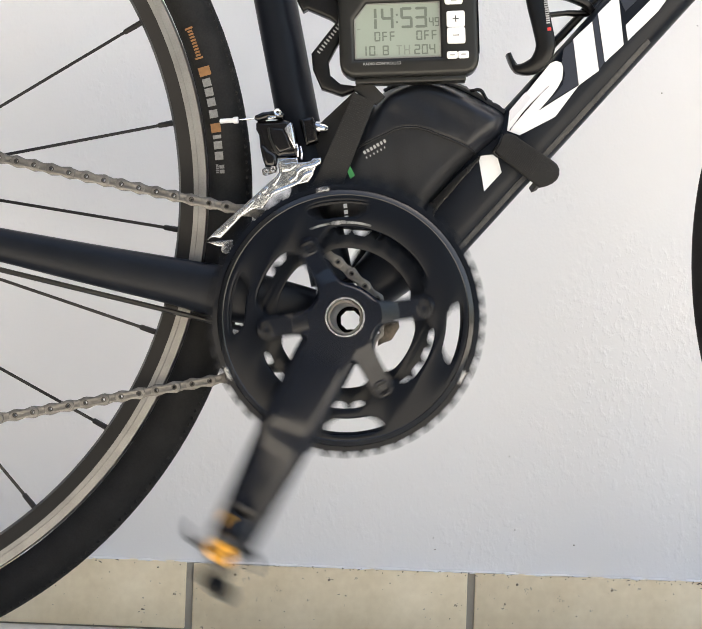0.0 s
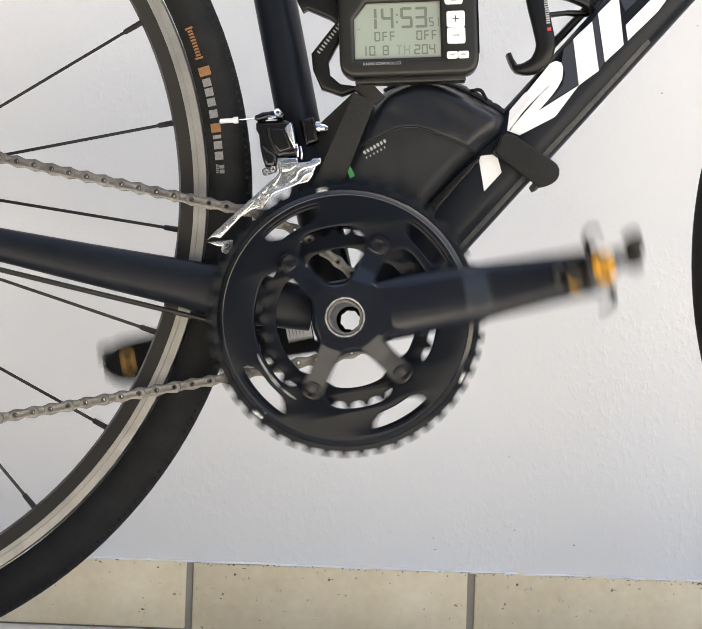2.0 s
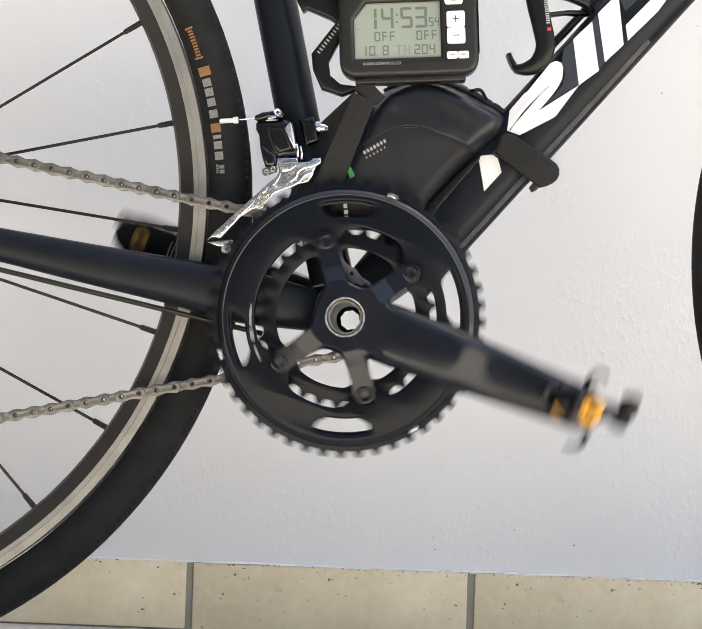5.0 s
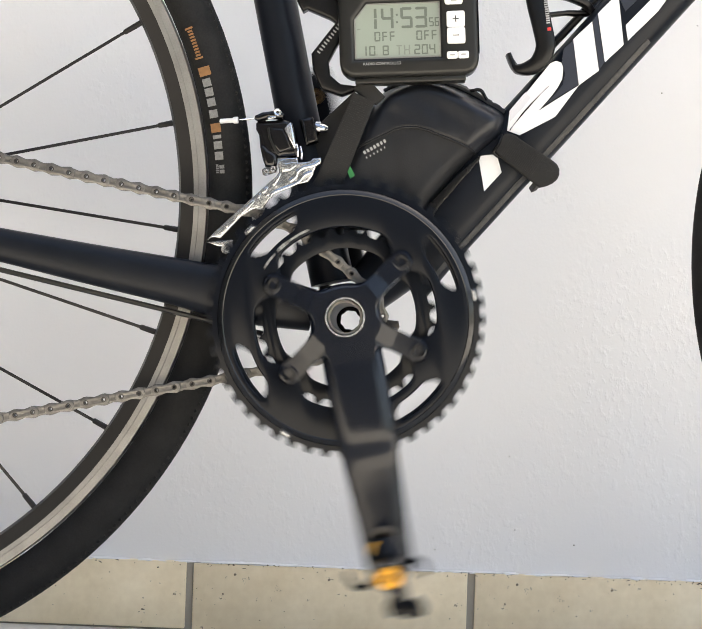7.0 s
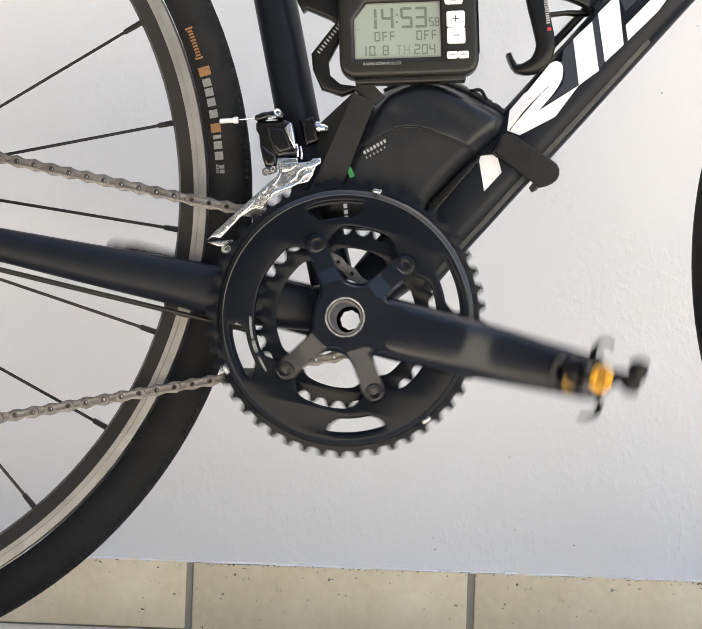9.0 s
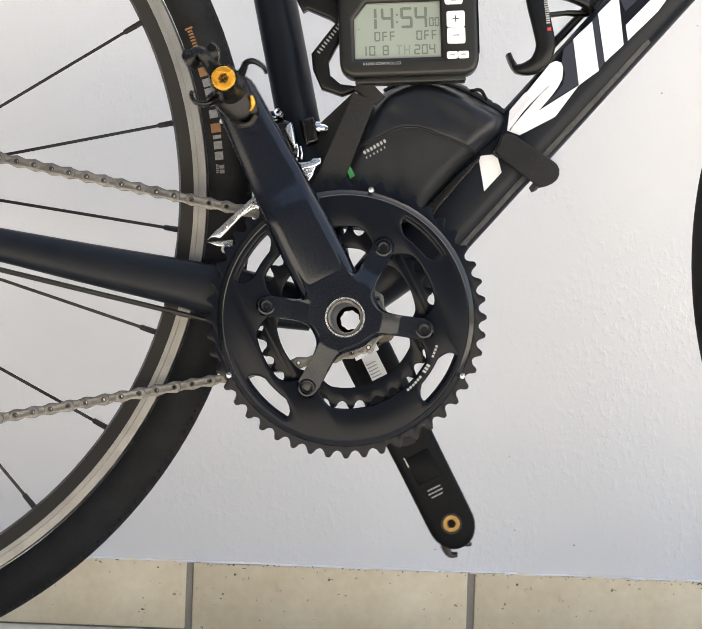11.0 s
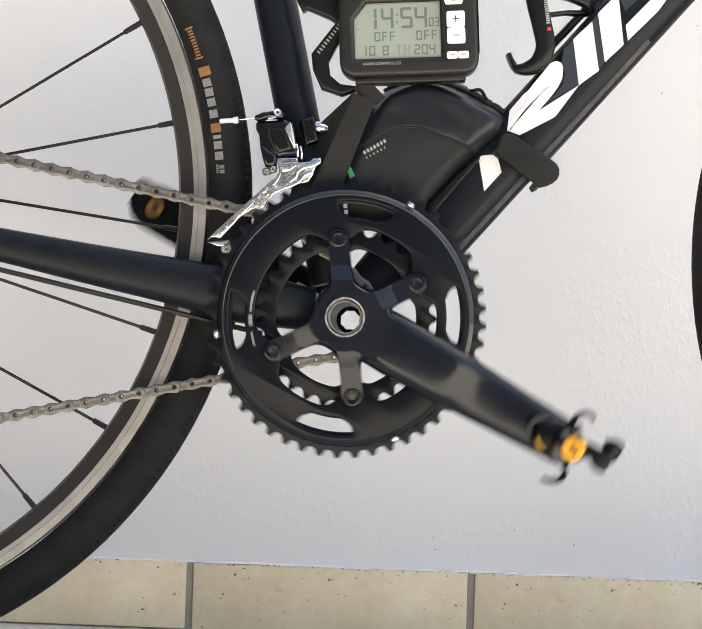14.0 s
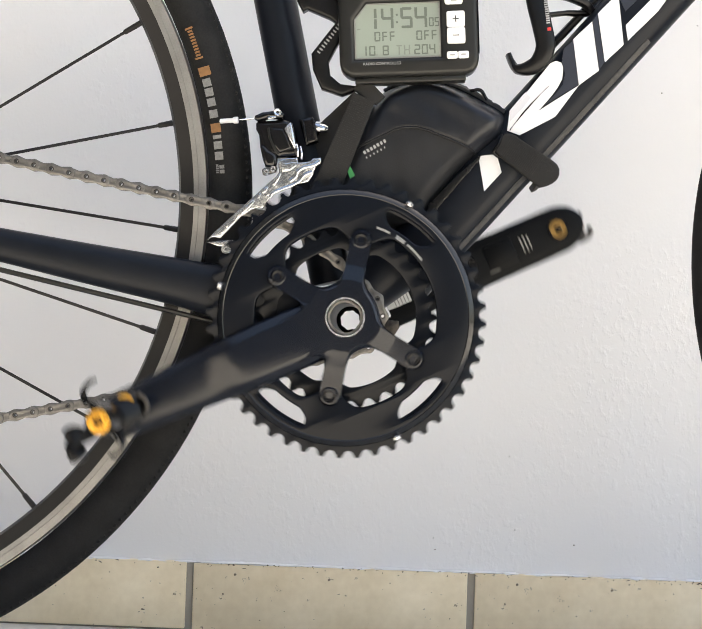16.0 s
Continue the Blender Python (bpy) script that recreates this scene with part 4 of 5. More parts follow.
    b = lathe(bmesh.new(), [(0.0853, -0.0546), (0.0862, -0.0550), (0.0892, -0.0532), (0.0900, -0.0520), (0.0900, -0.0500), (0.0853, -0.0500)], 160)
    part("ring_edge", b, M_GLOSS, big, "glossy polished chamfer")
    for a in (-37.8, -143, 89.8):
        b = lathe(bmesh.new(), [(0.0003, -0.0568), (0.0015, -0.0566), (0.0021, -0.0558), (0.0021, -0.050), (0.0003, -0.050)], 14, (0.0908 * math.cos(radians(a)), 0, 0.0908 * math.sin(radians(a))))
        part("shift_pin", b, M_STEEL, big, "small steel shift pin")
    b = bmesh.new()
    for k in range(16):
        a = radians(-134 - 2.1 * k)
        if k in (4, 5, 9):
            continue
        tall = 0.0026 if 5 < k < 9 else 0.0016
        add(b, bar(0.0665 * math.cos(a), 0.0665 * math.sin(a), -0.0549, 0.0016, tall, math.degrees(a) - 90))
    part("white_mark", b, M_PRINT, big, "white printed bars", smooth=False)
    b = plate([teeth(31, 0.0640, 0.0585), lobed(0.0492, 0.006, 17)], -0.0440, -0.0418, 0.0004, 1)
    part("chainring", b, M_RING, crank, "small black toothed chainring", angle=30)
    # left arm
    b = bmesh.new()
    path = [(-0.011, 0.0600, 0.0185, 0.0075), (-0.03, 0.0605, 0.0195, 0.0075), (-0.06, 0.0610, 0.0190, 0.0070), (-0.12, 0.0640, 0.0180, 0.0062), (-0.165, 0.0660, 0.0180, 0.0060), (-0.1745, 0.0662, 0.0178, 0.0060), (-0.1800, 0.0662, 0.0166, 0.0058), (-0.1850, 0.0662, 0.0142, 0.0056), (-0.1890, 0.0662, 0.0108, 0.0052), (-0.1915, 0.0662, 0.0068, 0.0046), (-0.1926, 0.0662, 0.0030, 0.0036)]
    loft(b, [(x, y, 0, a, d) for x, y, a, d in path], 24, 4.0)
    gone = [v for v in b.verts if math.hypot(v.co.x, v.co.z) < 0.0122]
    bmesh.ops.delete(b, geom=gone, context="VERTS")
    lathe(b, [(0.0121, 0.0500), (0.0205, 0.0500), (0.0215, 0.052), (0.0215, 0.068), (0.0121, 0.068)], 48)
    left = part("crank_arm", b, M_ARM, crank, "flat black left crank arm", angle=50)
    b = bar(-0.0395, -0.001, 0.0527, 0.019, 0.0125, 0)
    part("sticker", b, M_BUTTON, left, "small white sticker with fine print", smooth=False)
    b = bmesh.new()
    for k in range(5):
        add(b, bar(-0.0365 - 0.0026 * k, 0.0005, 0.0523, 0.0008, 0.0078, 0))
    part("sticker_print", b, M_PRINT, left, smooth=False)
    b = lathe(bmesh.new(), [(0.0001, 0.0562), (0.0125, 0.0562), (0.0132, 0.0575), (0.0001, 0.0575)], 40, (-0.093, 0, 0))
    part("arm_cap", b, M_BLACK, left)
    part("inset", box(bmesh.new(), -0.136, -0.113, 0.0566, 0.060, -0.0095, 0.0095, 0.001), M_ARM, left)
    part("scratch", bar(-0.116, 0.0100, 0.0566, 0.008, 0.0007, 0), M_WORN, left, smooth=False)
    b = bmesh.new()
    for k, w in enumerate((0.0110, 0.0120, 0.0095)):
        for j in range(5):
            add(b, bar(-0.1425 - 0.003 * k, w * (j / 5 - 0.4), 0.0586, 0.0012, w * 0.15, 0))
    part("stamped_mark", b, M_PRINT, left, smooth=False)
    b = lathe(bmesh.new(), [(0.0030, 0.0585), (0.0034, 0.0592), (0.0064, 0.0592), (0.0068, 0.0605), (0.0030, 0.0605)], 24, (-0.1725, 0, 0))
    part("pedal_axle_end", b, M_BRASS, left, "gold coloured pedal axle end")
    b = lathe(bmesh.new(), [(0.0064, 0.0580), (0.0080, 0.0580), (0.0080, 0.062), (0.0064, 0.062)], 24, (-0.1725, 0, 0))
    part("thread_washer", b, M_BLACK, left)

    # pedals: barrel, gold end cap, wire claws
    def pedal(px, s):
        o = (px, 0, 0)
        b = lathe(bmesh.new(), [(0.0002, s * 0.0655), (0.0075, s * 0.0655), (0.0075, s * 0.080), (0.0105, s * 0.083), (0.0118, s * 0.092), (0.0112, s * 0.118), (0.0098, s * 0.136), (0.0090, s * 0.1405), (0.0002, s * 0.1405)], 28, o)
        body = part("pedal", b, M_BLACK, crank, "black clipless pedal with gold end cap", angle=40)
        e = s * 0.1405
        b = plate([ring_points(0.0078, 36), [(0.0036 * math.cos(radians(60 * i)), 0.0036 * math.sin(radians(60 * i))) for i in range(6)]], e - 0.003 if s < 0 else e - 0.001, e + 0.001 if s < 0 else e + 0.003, 0.0007)
        b.transform(Matrix.Translation((px, 0, 0)))
        cap = part("end_cap", b, M_ORANGE, body, "gold anodised end cap with hex socket")
        b = lathe(bmesh.new(), [(0.0001, e), (0.0040, e), (0.0040, e - s * 0.002), (0.0001, e - s * 0.002)], 18, o)
        part("socket_floor", b, M_ORANGE, cap)
        k = 1 if px > 0 else -1

        def claw(points, n=12, power=2.4):
            pts = [(px + k * x, s * y, k * z, a, d) for x, y, z, a, d in points]
            return loft(bmesh.new(), spline(pts, 6), n, power)

        if s > 0:
            b = loft(bmesh.new(), spline([(px - 0.008, 0.083, 0.0, 0.006, 0.004), (px - 0.016, 0.084, -0.001, 0.0045, 0.004), (px - 0.0215, 0.084, -0.003, 0.0022, 0.003), (px - 0.0235, 0.084, -0.0065, 0.0014, 0.002)], 5), 10)
            part("front_hook", b, M_PIN, body)
            b = loft(bmesh.new(), spline([(px - 0.009, 0.086, 0.0085, 0.0050, 0.004), (px - 0.0165, 0.086, 0.0125, 0.0036, 0.004), (px - 0.0235, 0.086, 0.0120, 0.0026, 0.003), (px - 0.0262, 0.086, 0.0070, 0.0020, 0.003)], 5), 10)
            part("rear_hook", b, M_PIN, body)
            return
        part("claw", claw([(-0.004, 0.105, 0.006, 0.004, 0.006), (-0.0055, 0.116, 0.0135, 0.0022, 0.005), (-0.0065, 0.122, 0.0185, 0.0019, 0.004), (-0.0030, 0.124, 0.0235, 0.0019, 0.004), (0.0025, 0.124, 0.0245, 0.0016, 0.003), (0.0050, 0.124, 0.0225, 0.0013, 0.003)]), M_BLACK, body)
        part("claw", claw([(0.001, 0.105, -0.006, 0.004, 0.006), (0.0040, 0.116, -0.0135, 0.0022, 0.005), (0.0060, 0.122, -0.0180, 0.0019, 0.004), (0.0040, 0.124, -0.0230, 0.0019, 0.004), (-0.0020, 0.124, -0.0265, 0.0016, 0.003), (-0.0065, 0.124, -0.0265, 0.0012, 0.003)]), M_BLACK, body)
        part("front_hook", claw([(0.004, 0.110, 0.001, 0.0075, 0.007), (0.0125, 0.116, 0.0035, 0.0055, 0.006), (0.0195, 0.120, 0.0045, 0.0050, 0.006), (0.0245, 0.122, 0.0065, 0.0052, 0.006), (0.0265, 0.124, 0.0105, 0.0040, 0.005), (0.0240, 0.125, 0.0135, 0.0030, 0.005)], 14, 3), M_BLACK, body)
        part("hook_knob", claw([(0.0205, 0.122, 0.0135, 0.0035, 0.004), (0.0235, 0.126, 0.0150, 0.0040, 0.004), (0.0275, 0.126, 0.0150, 0.0036, 0.004), (0.0290, 0.126, 0.0125, 0.0020, 0.003)], 8, 4), M_BLACK, body)
        part("hook_block", claw([(0.0180, 0.118, 0.0010, 0.0040, 0.006), (0.0230, 0.120, -0.0005, 0.0050, 0.006), (0.0275, 0.121, 0.0010, 0.0042, 0.005)], 8, 5), M_BLACK, body)
        part("pedal_plate", claw([(0.004, 0.098, 0.002, 0.0150, 0.009), (-0.010, 0.094, 0.0, 0.0125, 0.008), (-0.0195, 0.090, -0.002, 0.0105, 0.007), (-0.0245, 0.088, -0.003, 0.0060, 0.005)], 16, 3), M_BLACK, body)
        part("gold_spring", claw([(-0.0115, 0.101, -0.0105, 0.0011, 0.002), (-0.0165, 0.099, -0.0095, 0.0015, 0.002), (-0.0195, 0.097, -0.0060, 0.0011, 0.002)], 8), M_ORANGE, body, "gold coloured spring edge")
        part("rear_hook", claw([(-0.020, 0.092, 0.007, 0.0025, 0.003), (-0.0255, 0.096, 0.0045, 0.0020, 0.003), (-0.0275, 0.097, -0.0015, 0.0020, 0.003), (-0.0245, 0.097, -0.0075, 0.0018, 0.003)], 10), M_PIN, body)

    pedal(0.1725, -1)
    pedal(-0.1725, 1)
    return crank


def saddle_bag():
    bag = tagged(new("saddle_bag"), "black fabric tool bag strapped into the frame", "bag")
    bag.location = (0.04, 0, BB + 0.06)
    inv = Matrix.Translation((-0.04, 0, -BB - 0.06))

    def piece(name, bm, m, label="", parent=bag, angle=35):
        bm.transform(inv)
        return part(name, bm, m, parent, label, angle=angle)

    outline = spline([(-26.8, 80.1), (-15.9, 100.4), (-4.1, 120.7), (6.7, 144), (18.8, 162.9), (26.9, 168.5), (39.7, 173.2), (46.2, 174.7), (59.5, 173.5), (74.6, 168.9), (93.1, 160.2), (106.2, 153), (109.7, 147.1), (108.6, 138.8), (103.9, 130.3), (92.7, 121.4), (75.1, 102.9), (59.2, 82.9), (49.8, 69.3), (11.8, 64.8), (-19.7, 67.1)], 4)
    seam = spline([(-5.9, 113.9), (4.5, 121.5), (12.5, 126), (23, 131.2), (31, 135.4), (40.8, 137), (50.6, 135.7), (60.6, 132.4), (73.8, 127.6), (83.7, 123.3), (92, 119.9), (104.7, 130.5), (108.7, 138.8)], 4)
    O = np.array(outline + outline[:1])

    def edge(x, z):
        """How far a point lies inside the outline."""
        p, d = O[:-1], O[1:] - O[:-1]
        u = np.clip(((x - p[:, 0]) * d[:, 0] + (z - p[:, 1]) * d[:, 1]) / (d ** 2).sum(1), 0, 1)
        return float(np.hypot(x - p[:, 0] - u * d[:, 0], z - p[:, 1] - u * d[:, 1]).min())

    def span(x):
        zs = [a[1] + (b[1] - a[1]) * (x - a[0]) / (b[0] - a[0]) for a, b in zip(O, O[1:]) if (a[0] <= x) != (b[0] <= x)]
        return min(zs), max(zs)

    def face(x, z):
        """The stuffed, slightly crumpled front of the bag."""
        k = min(1.0, edge(x, z) / 13.0)
        crease = 0.7 * math.sin(x / 9 + 1.3 * math.sin(z / 13)) * math.sin(z / 14 + 0.8 + x / 40) + 0.25 * math.sin(x / 3.7 + z / 5.1) * math.sin(z / 6.3 - x / 8.8)
        return -0.0335 * math.sqrt(max(0.0, 1 - (1 - k) ** 2)) - 0.001 * k * crease

    def strips(low, high, x0, x1, rows, lift, sides):
        b = bmesh.new()
        for sgn in sides:
            cols = []
            x = x0
            while x <= x1:
                z0, z1 = low(x), high(x)
                col = []
                for k in range(rows + 1):
                    f = 0.5 - 0.5 * math.cos(math.pi * k / rows)
                    z = z0 + (z1 - z0) * f
                    col.append(b.verts.new((x / 1000, sgn * (face(x, z) - lift * min(1, 8 * k / rows)), BB + z / 1000)))
                cols.append(col)
                x += 1.5
            for p, q in zip(cols, cols[1:]):
                for k in range(rows):
                    b.faces.new((p[k], q[k], q[k + 1], p[k + 1]))
        return b

    left, right = float(O[:, 0].min()), float(O[:, 0].max())
    body = piece("bag_body", strips(lambda x: span(x)[0], lambda x: span(x)[1], left + 0.05, right - 0.05, 26, 0.0, (1, -1)), M_BAGSIDE, "black woven fabric body", angle=80)
    sx, sz = [p[0] for p in seam[:41]], [p[1] for p in seam[:41]]

    def seam_at(x):
        return max(float(np.interp(x, sx, sz)), span(x)[0] + 0.5)

    lidob = piece("bag_lid", strips(seam_at, lambda x: span(x)[1], seam[0][0], right - 0.4, 22, 0.0012, (1,)), M_BAG, "black coated fabric lid", angle=80)
    b = loft(bmesh.new(), [(x / 1000, face(x, z) - 0.0010, BB + z / 1000, 0.0008, 0.0008) for x, z in seam[2:41]], 8)
    piece("piping", b, M_BAGSIDE, parent=lidob)
    top = spline([(21.8, 163.3), (28.2, 168.2), (39.7, 173.5), (46.3, 175), (61.3, 172.2), (73, 169.2), (83, 165.2), (93.2, 159.8), (101.6, 155.1), (107.7, 151.3)], 5)
    b = loft(bmesh.new(), [(x / 1000, -0.017, BB + z / 1000, 0.0027 + 0.0006 * math.sin(2.1 * k) * math.sin(0.7 * k), 0.0030) for k, (x, z) in enumerate(top)], 10)
    piece("zip_fold", b, M_BAG, "puckered fabric fold over the zip", parent=lidob)
    for k in range(5, 41):
        x, z = (seam[k][0] + seam[k - 1][0]) / 2, (seam[k][1] + seam[k - 1][1]) / 2
        piece("stitch", bar(x / 1000, BB + (z + 1.4) / 1000, face(x, z + 1.4) - 0.0015, 0.0015, 0.0005, math.degrees(math.atan2(seam[k][1] - seam[k - 1][1], seam[k][0] - seam[k - 1][0]))), M_CLOCK, parent=lidob)
    b = loft(bmesh.new(), spline([(0.083, -0.02, BB + 0.166, 0.0012, 0.002), (0.090, -0.022, BB + 0.1665, 0.0014, 0.002), (0.0945, -0.02, BB + 0.1605, 0.0012, 0.002)], 4), 8)
    piece("zip_pull", b, M_BLACK)
    # wide webbing strap round the seat tube
    strap = piece("strap", plate([mm((0, 160), (15, 153), (-6.5, 92), (-30, 88), (-24, 100))], -0.0405, -0.0380, 0.0006), M_WEB, "wide black woven strap")
    b = bmesh.new()
    for k in range(46):
        f = k / 45
        add(b, bar((6.5 - 22.5 * f) / 1000, BB + (156 - 65 * f) / 1000, -0.0406, 0.0150 + 0.0035 * f, 0.0008, -21))
    piece("weave_rib", b, M_WEB, parent=strap)
    piece("strap_loop", plate([mm((-46, 84), (-34, 118), (-28, 137), (-14, 151), (-1, 164), (8, 158), (2, 140), (-16, 90))], -0.014, 0.014, 0.002), M_WEB, "black strap loop behind the seat tube clamp")
    b = plate([mm((-1, 163), (4, 168), (14, 166), (22, 158), (16, 152), (5, 158))], -0.036, -0.030, 0.001)
    piece("strap_fold", b, M_WEB)
    piece("tag", plate([mm((-4, 106.5), (-1.2, 108.2), (2.6, 101), (-0.5, 98.5))], -0.0385, -0.0375), M_GREEN, "small bright green tag")
    b = bmesh.new()
    for k in range(7):
        add(b, bar((9 + 2.3 * k) / 1000, BB + (118 + 1.42 * k) / 1000, -0.0340, 0.0017, 0.0024, 31))
    for k in range(6):
        add(b, bar((10.5 + 2.5 * k) / 1000, BB + (114.4 + 1.5 * k) / 1000, -0.0340, 0.0008, 0.0014, 31))
    piece("white_mark", b, M_PRINT, "white printed bars")
    b = bmesh.new()
    for k in range(3):
        add(b, bar(-0.0035 + 0.0006 * k, BB + 0.0795 - 0.0042 * k, -0.0340, 0.0030, 0.0026, -82))
    piece("white_mark", b, M_WHITE, "white printed bars")
    # black strip in place of the shade between bag and down tube
    piece("side_fold", plate([mm((53, 68.9), (55.8, 83.8), (74.8, 104.2), (92, 120.4), (90.9, 116.3), (76.7, 98.5), (62.5, 80.8), (56.3, 69))], -0.0275, -0.0235, 0.0006), M_BLACK, "black strip standing in for the shaded gap along the down tube")
    # hook tape strap round the down tube
    b = plate([mm((105, 133), (109, 136), (114, 134.5), (131, 124), (141, 118), (145.5, 114.8), (147.6, 111), (147.6, 107), (146.2, 103.5), (143, 100.6), (139, 98.6), (134, 97.2), (130, 100), (102, 120.5), (101, 124))], -0.0305, -0.0262, 0.0016)
    tape = piece("hook_tape", b, M_VELCRO, "black hook and loop strap round the down tube")
    b = bmesh.new()
    for k in range(20):
        f = k / 19
        add(b, bar((110 + 22.5 * f) / 1000, BB + (127.5 - 14.5 * f) / 1000, -0.0306, 0.0006, 0.0165, -32))
    piece("weave_rib", b, M_WEB, parent=tape)
    b = plate([mm((130, 102), (135, 103.5), (135.5, 100), (132, 98.6))], -0.0262, 0.027, 0.001)
    piece("tape_end", b, M_VELCRO, parent=tape)
    b = loft(bmesh.new(), spline([(0.1065, -0.029, BB + 0.1345, 0.0012, 0.0015), (0.1035, -0.031, BB + 0.127, 0.0012, 0.0015), (0.1005, -0.031, BB + 0.1215, 0.0012, 0.0015), (0.1035, -0.0295, BB + 0.1185, 0.0012, 0.0015)], 5), 10)
    piece("buckle", b, M_BLACK)


DIGITS = {"0": "abcdef", "1": "bc", "2": "abged", "3": "abgcd", "4": "fgbc", "5": "afgcd", "6": "afgedc", "7": "abc", "8": "abcdefg", "9": "abcdfg"}
LETTERS = {"O": "abcdef", "F": "aefg", "H": "fbgec", "T": "am"}


def segment_bm(which, x, z, w, h, t, y):
    """One bar of a seven-part figure whose lower left corner is at x, z."""
    g = t * 0.18
    spots = {"a": (x, x + w, z + h - t, z + h), "d": (x, x + w, z, z + t), "g": (x, x + w, z + h / 2 - t / 2, z + h / 2 + t / 2),
             "f": (x, x + t, z + h / 2, z + h), "b": (x + w - t, x + w, z + h / 2, z + h), "e": (x, x + t, z, z + h / 2), "c": (x + w - t, x + w, z, z + h / 2),
             "m": (x + w / 2 - t / 2, x + w / 2 + t / 2, z, z + h - t)}
    x0, x1, z0, z1 = spots[which]
    if which in "adg":
        pts = [(x0 + t / 2 + g, z0), (x1 - t / 2 - g, z0), (x1 - g, (z0 + z1) / 2), (x1 - t / 2 - g, z1), (x0 + t / 2 + g, z1), (x0 + g, (z0 + z1) / 2)]
    else:
        pts = [(x0, z0 + g), (x1, z0 + g), (x1, z1 - g), (x0, z1 - g)]
    if which in "fbecm":
        y += 0.00012
    return plate([pts], y, y + 0.0004)


def desk_clock():
    clock = tagged(new("digital_clock"), "dark grey radio controlled digital clock held in a bottle cage", "clock")
    clock.matrix_basis = pose(0.0295, -0.046, BB + 0.2035, 0, -3.7, 0)

    def rounded(x0, x1, z0, z1, r, n=5):
        pts = []
        for cx, cz, a in ((x1 - r, z1 - r, 0), (x0 + r, z1 - r, 90), (x0 + r, z0 + r, 180), (x1 - r, z0 + r, 270)):
            for i in range(n + 1):
                t = radians(a + 90 * i / n)
                pts.append((cx + r * math.cos(t), cz + r * math.sin(t)))
        return pts

    body = part("case", plate([rounded(-0.0415, 0.0565, -0.0325, 0.046, 0.011), [(-0.0305, 0.0085), (-0.0305, -0.0195), (0.0300, -0.0195), (0.0300, 0.0195), (-0.0215, 0.0195)]], -0.002, 0.020, 0.0035, 3), M_CLOCK, clock, "dark grey plastic case")
    part("foot", box(bmesh.new(), -0.031, 0.047, 0.002, 0.018, -0.0365, -0.0325, 0.0008), M_CLOCK, clock)
    part("side_slot", box(bmesh.new(), 0.0563, 0.0572, 0.0, 0.006, -0.018, 0.044, 0.0003, 1), M_BLACK, clock)
    lip = part("screen_edge", plate([[(-0.0305, 0.0085), (-0.0305, -0.0195), (0.0300, -0.0195), (0.0300, 0.0195), (-0.0215, 0.0195)], [(-0.0295, 0.008), (-0.0295, -0.0186), (0.0292, -0.0186), (0.0292, 0.0187), (-0.021, 0.0187)]], 0.0002, 0.003), M_LIP, clock)
    lcd = part("display", box(bmesh.new(), -0.0306, 0.0301, 0.0015, 0.0045, -0.0196, 0.0196), M_LCD, clock, "green-grey liquid crystal display", smooth=False)
    y = 0.0012

    def figure(ch, x, z, w, h, t, m):
        b = bmesh.new()
        for s in (DIGITS.get(ch) or LETTERS[ch]):
            add(b, segment_bm(s, x, z, w, h, t, y))
        part("figure", b, m, lcd, smooth=False)

    figure("1", -0.0225, 0.0015, 0.0080, 0.0148, 0.0019, M_SEG)
    figure("4", -0.0115, 0.0015, 0.0088, 0.0148, 0.0019, M_SEG)
    figure("5", 0.0022, 0.0015, 0.0085, 0.0148, 0.0019, M_SEG)
    b = box(bmesh.new(), -0.0010, 0.0004, y, y + 0.0004, 0.0052, 0.0066)
    box(b, -0.0010, 0.0004, y, y + 0.0004, 0.0105, 0.0119)
    part("colon", b, M_SEG, lcd, smooth=False)
    for x0 in (-0.0165, 0.0130):
        figure("O", x0, -0.0072, 0.0042, 0.0068, 0.0010, M_SEG)
        figure("F", x0 + 0.0055, -0.0072, 0.0038, 0.0068, 0.0010, M_SEG)
        figure("F", x0 + 0.0108, -0.0072, 0.0038, 0.0068, 0.0010, M_SEG)
    for ch, x in (("1", -0.0266), ("0", -0.0205), ("8", -0.0110), ("T", -0.0015), ("H", 0.0040), ("2", 0.0112), ("0", 0.0165), ("4", 0.0218)):
        figure(ch, x, -0.0172, 0.0044, 0.0070, 0.0010, M_SEGFAINT if ch in "TH" else M_SEG)
    b = box(bmesh.new(), -0.0155, -0.0147, y, y + 0.0004, -0.0172, -0.0163)
    box(b, 0.0212, 0.0216, y, y + 0.0004, -0.0172, -0.0164)
    box(b, -0.0285, -0.0262, y, y + 0.0004, 0.0012, 0.0022)
    part("figure", b, M_SEGFAINT, lcd, smooth=False)
    # the figures that change: each bar goes behind the screen's face while it is off
    moving = []
    for place, x, z, w, h, t in (("minute", 0.0122, 0.0015, 0.0088, 0.0148, 0.0019), ("ten", 0.0222, 0.0022, 0.0034, 0.0064, 0.0009), ("one", 0.0262, 0.0022, 0.0034, 0.0064, 0.0009)):
        for s in "abcdefg":
            ob = part("segment", segment_bm(s, x, z, w, h, t, y), M_SEG, lcd, smooth=False)
            moving.append((place, s, ob))
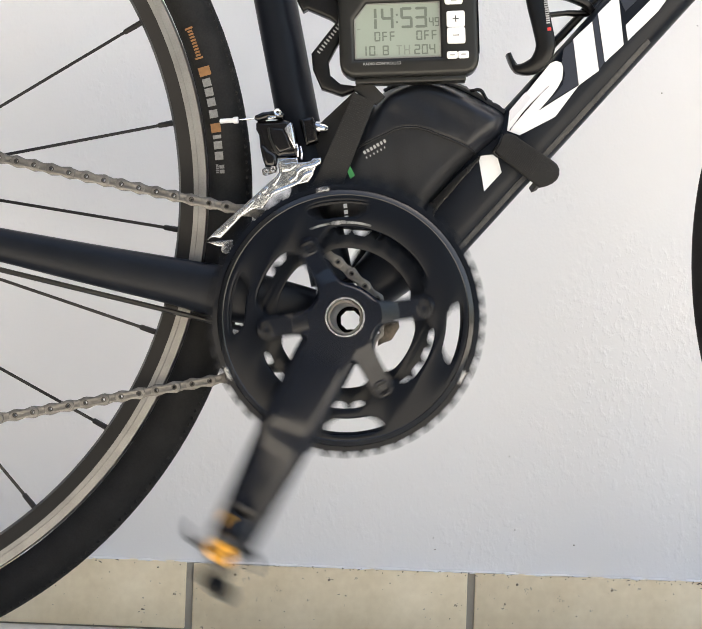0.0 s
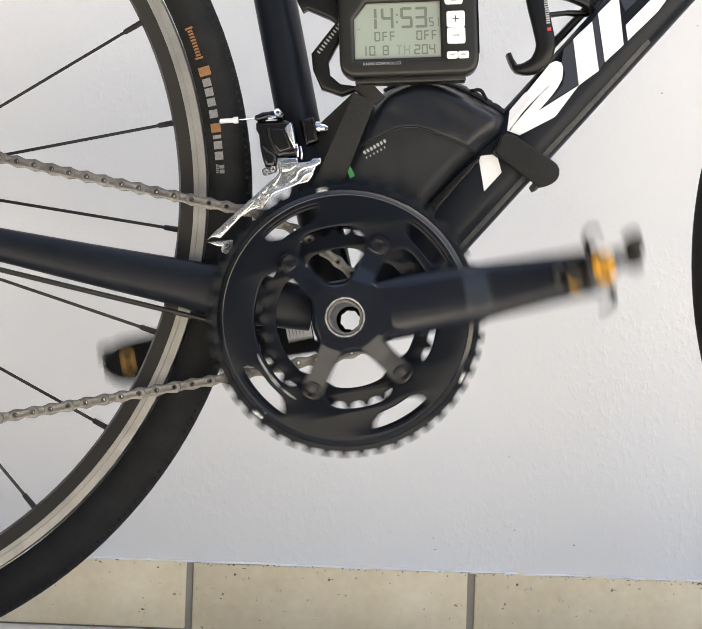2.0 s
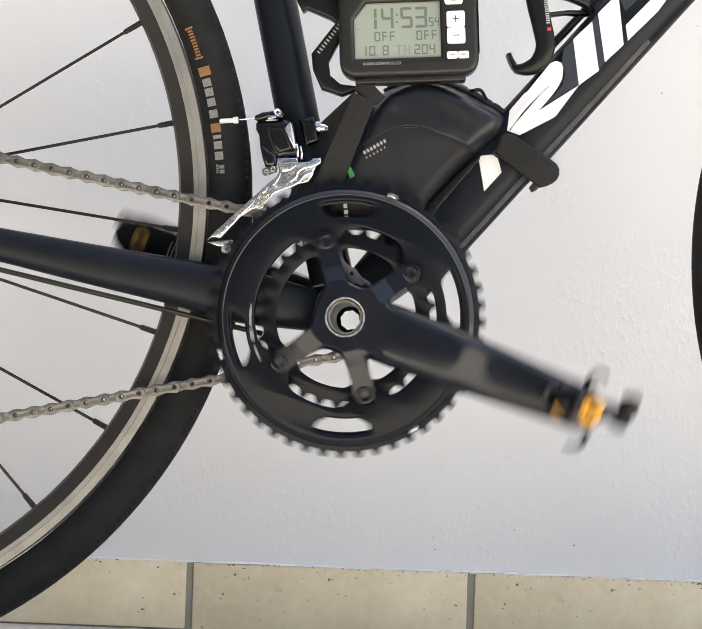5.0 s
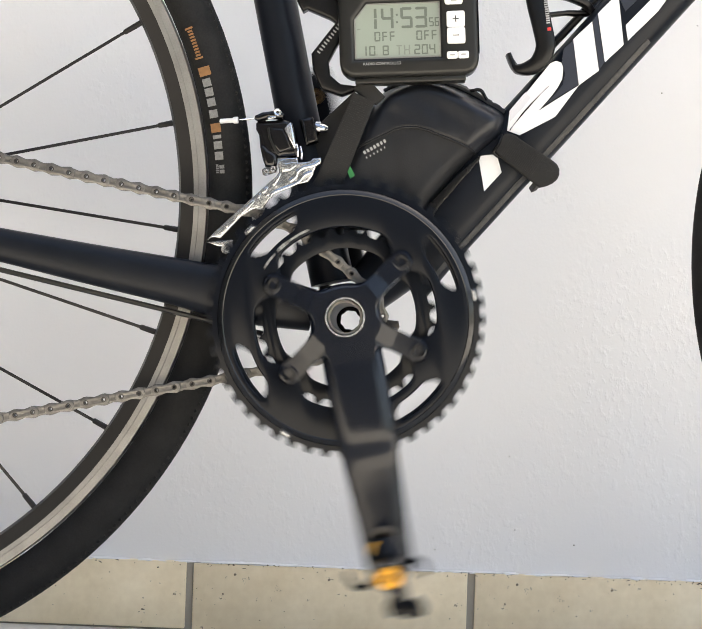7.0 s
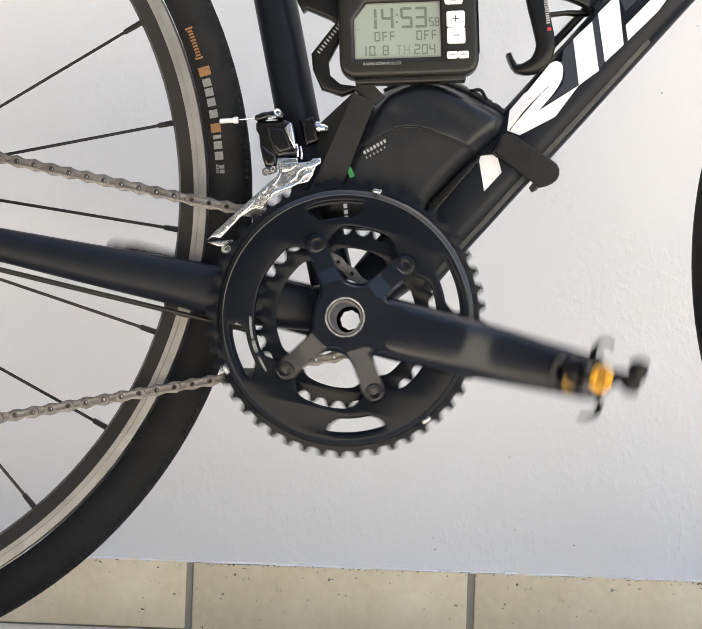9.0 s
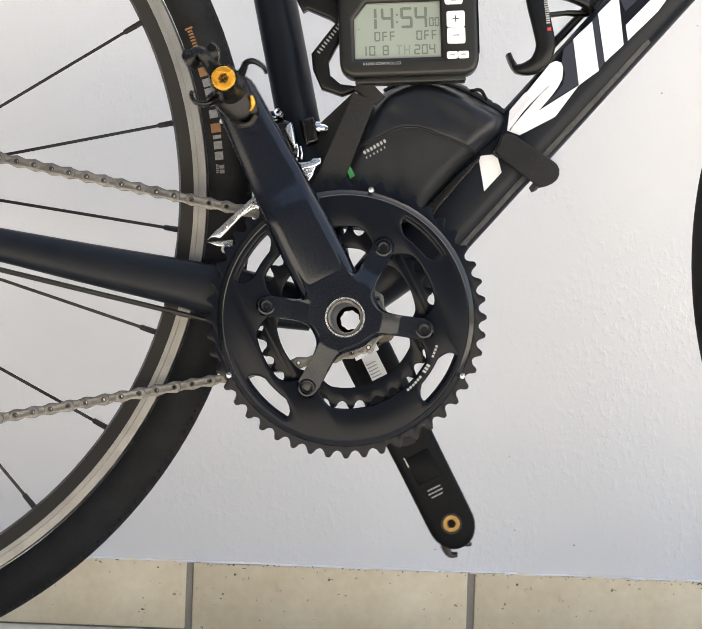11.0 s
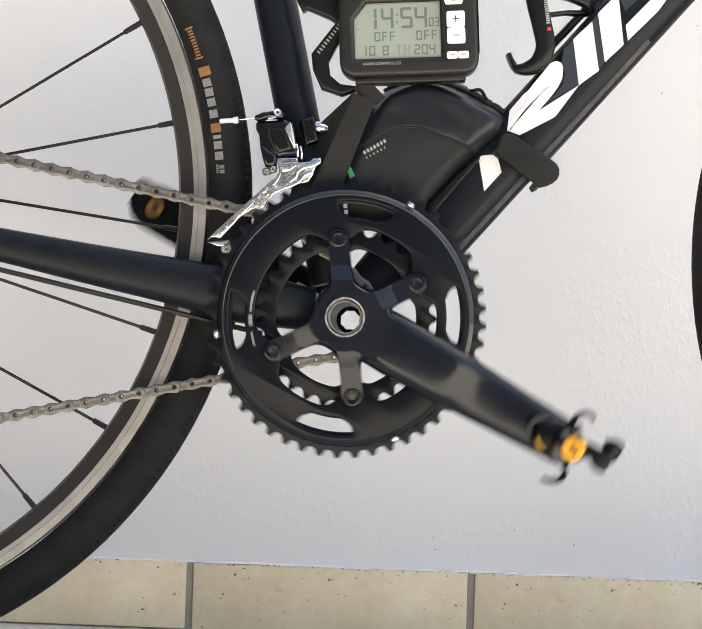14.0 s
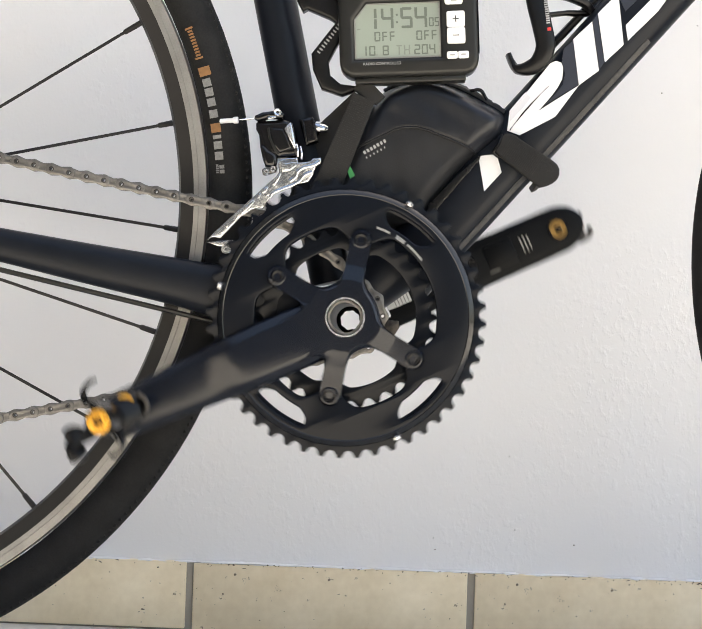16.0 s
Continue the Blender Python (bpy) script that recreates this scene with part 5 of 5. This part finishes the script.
    b = writing("RADIO CONTROLLED", 0.0027, -0.0250, -0.0243, -0.0021, 0.0)
    part("lettering", b, M_PRINT, body, smooth=False)
    for z0, z1, ch in ((0.0004, 0.0118, "+"), (-0.0112, 0.0002, "-")):
        btn = part("button", plate([rounded(0.0345, 0.0473, z0, z1, 0.0016)], -0.0036, 0.002, 0.0007), M_BUTTON, clock, "white plastic button")
        b = bar(0.0409, (z0 + z1) / 2, -0.00375, 0.0044, 0.0006, 0)
        if ch == "+":
            add(b, bar(0.0409, (z0 + z1) / 2, -0.00375, 0.0006, 0.0044, 0))
        part("sign", b, M_BLACK, btn, smooth=False)
    for x0, x1 in ((0.0340, 0.0416), (0.0418, 0.0494)):
        btn = part("button", plate([rounded(x0, x1, -0.0218, -0.0166, 0.0014)], -0.0036, 0.002, 0.0006), M_BUTTON, clock, "small white plastic button")
        part("sign", bar((x0 + x1) / 2, -0.0192, -0.00375, 0.0034, 0.0011, 0), M_PRINT, btn, smooth=False)
    btn = part("button", plate([rounded(0.0335, 0.0462, 0.0165, 0.0250, 0.0020)], -0.0036, 0.002, 0.0007), M_BUTTON, clock, "white plastic button")
    part("sign", bar(0.0400, 0.0188, -0.00375, 0.0040, 0.0011, 0), M_PRINT, btn, smooth=False)
    return moving


frame_tubes()
rear_wheel()
front_wheel()
chain()
front_derailleur()
bottle_cages()
CRANK = crankset()
saddle_bag()
SEGMENTS = desk_clock()
skirting_tiles()
wall_dirt()


def motions():
    walk(CRANK, [(t, pose(0, 0, BB, 0, -a, 0)) for t, a in SPIN])
    # the clock shows 14:53:49 at the start
    first = 14 * 3600 + 53 * 60 + 49
    ticks = [0.0] + [0.6 + k for k in range(16)]
    for place, s, ob in SEGMENTS:
        rows, was = [], None
        for k, t in enumerate(ticks):
            now = first + k
            ch = str({"minute": now // 60 % 10, "ten": now % 60 // 10, "one": now % 10}[place])
            y = 0.0 if s in DIGITS[ch] else 0.0016
            if was is None:
                rows.append((t, pose(0, y, 0)))
            elif y != was:
                rows += [(t - 1 / FPS, pose(0, was, 0)), (t, pose(0, y, 0))]
            was = y
        rows.append((16.0, pose(0, was, 0)))
        walk(ob, rows)


motions()
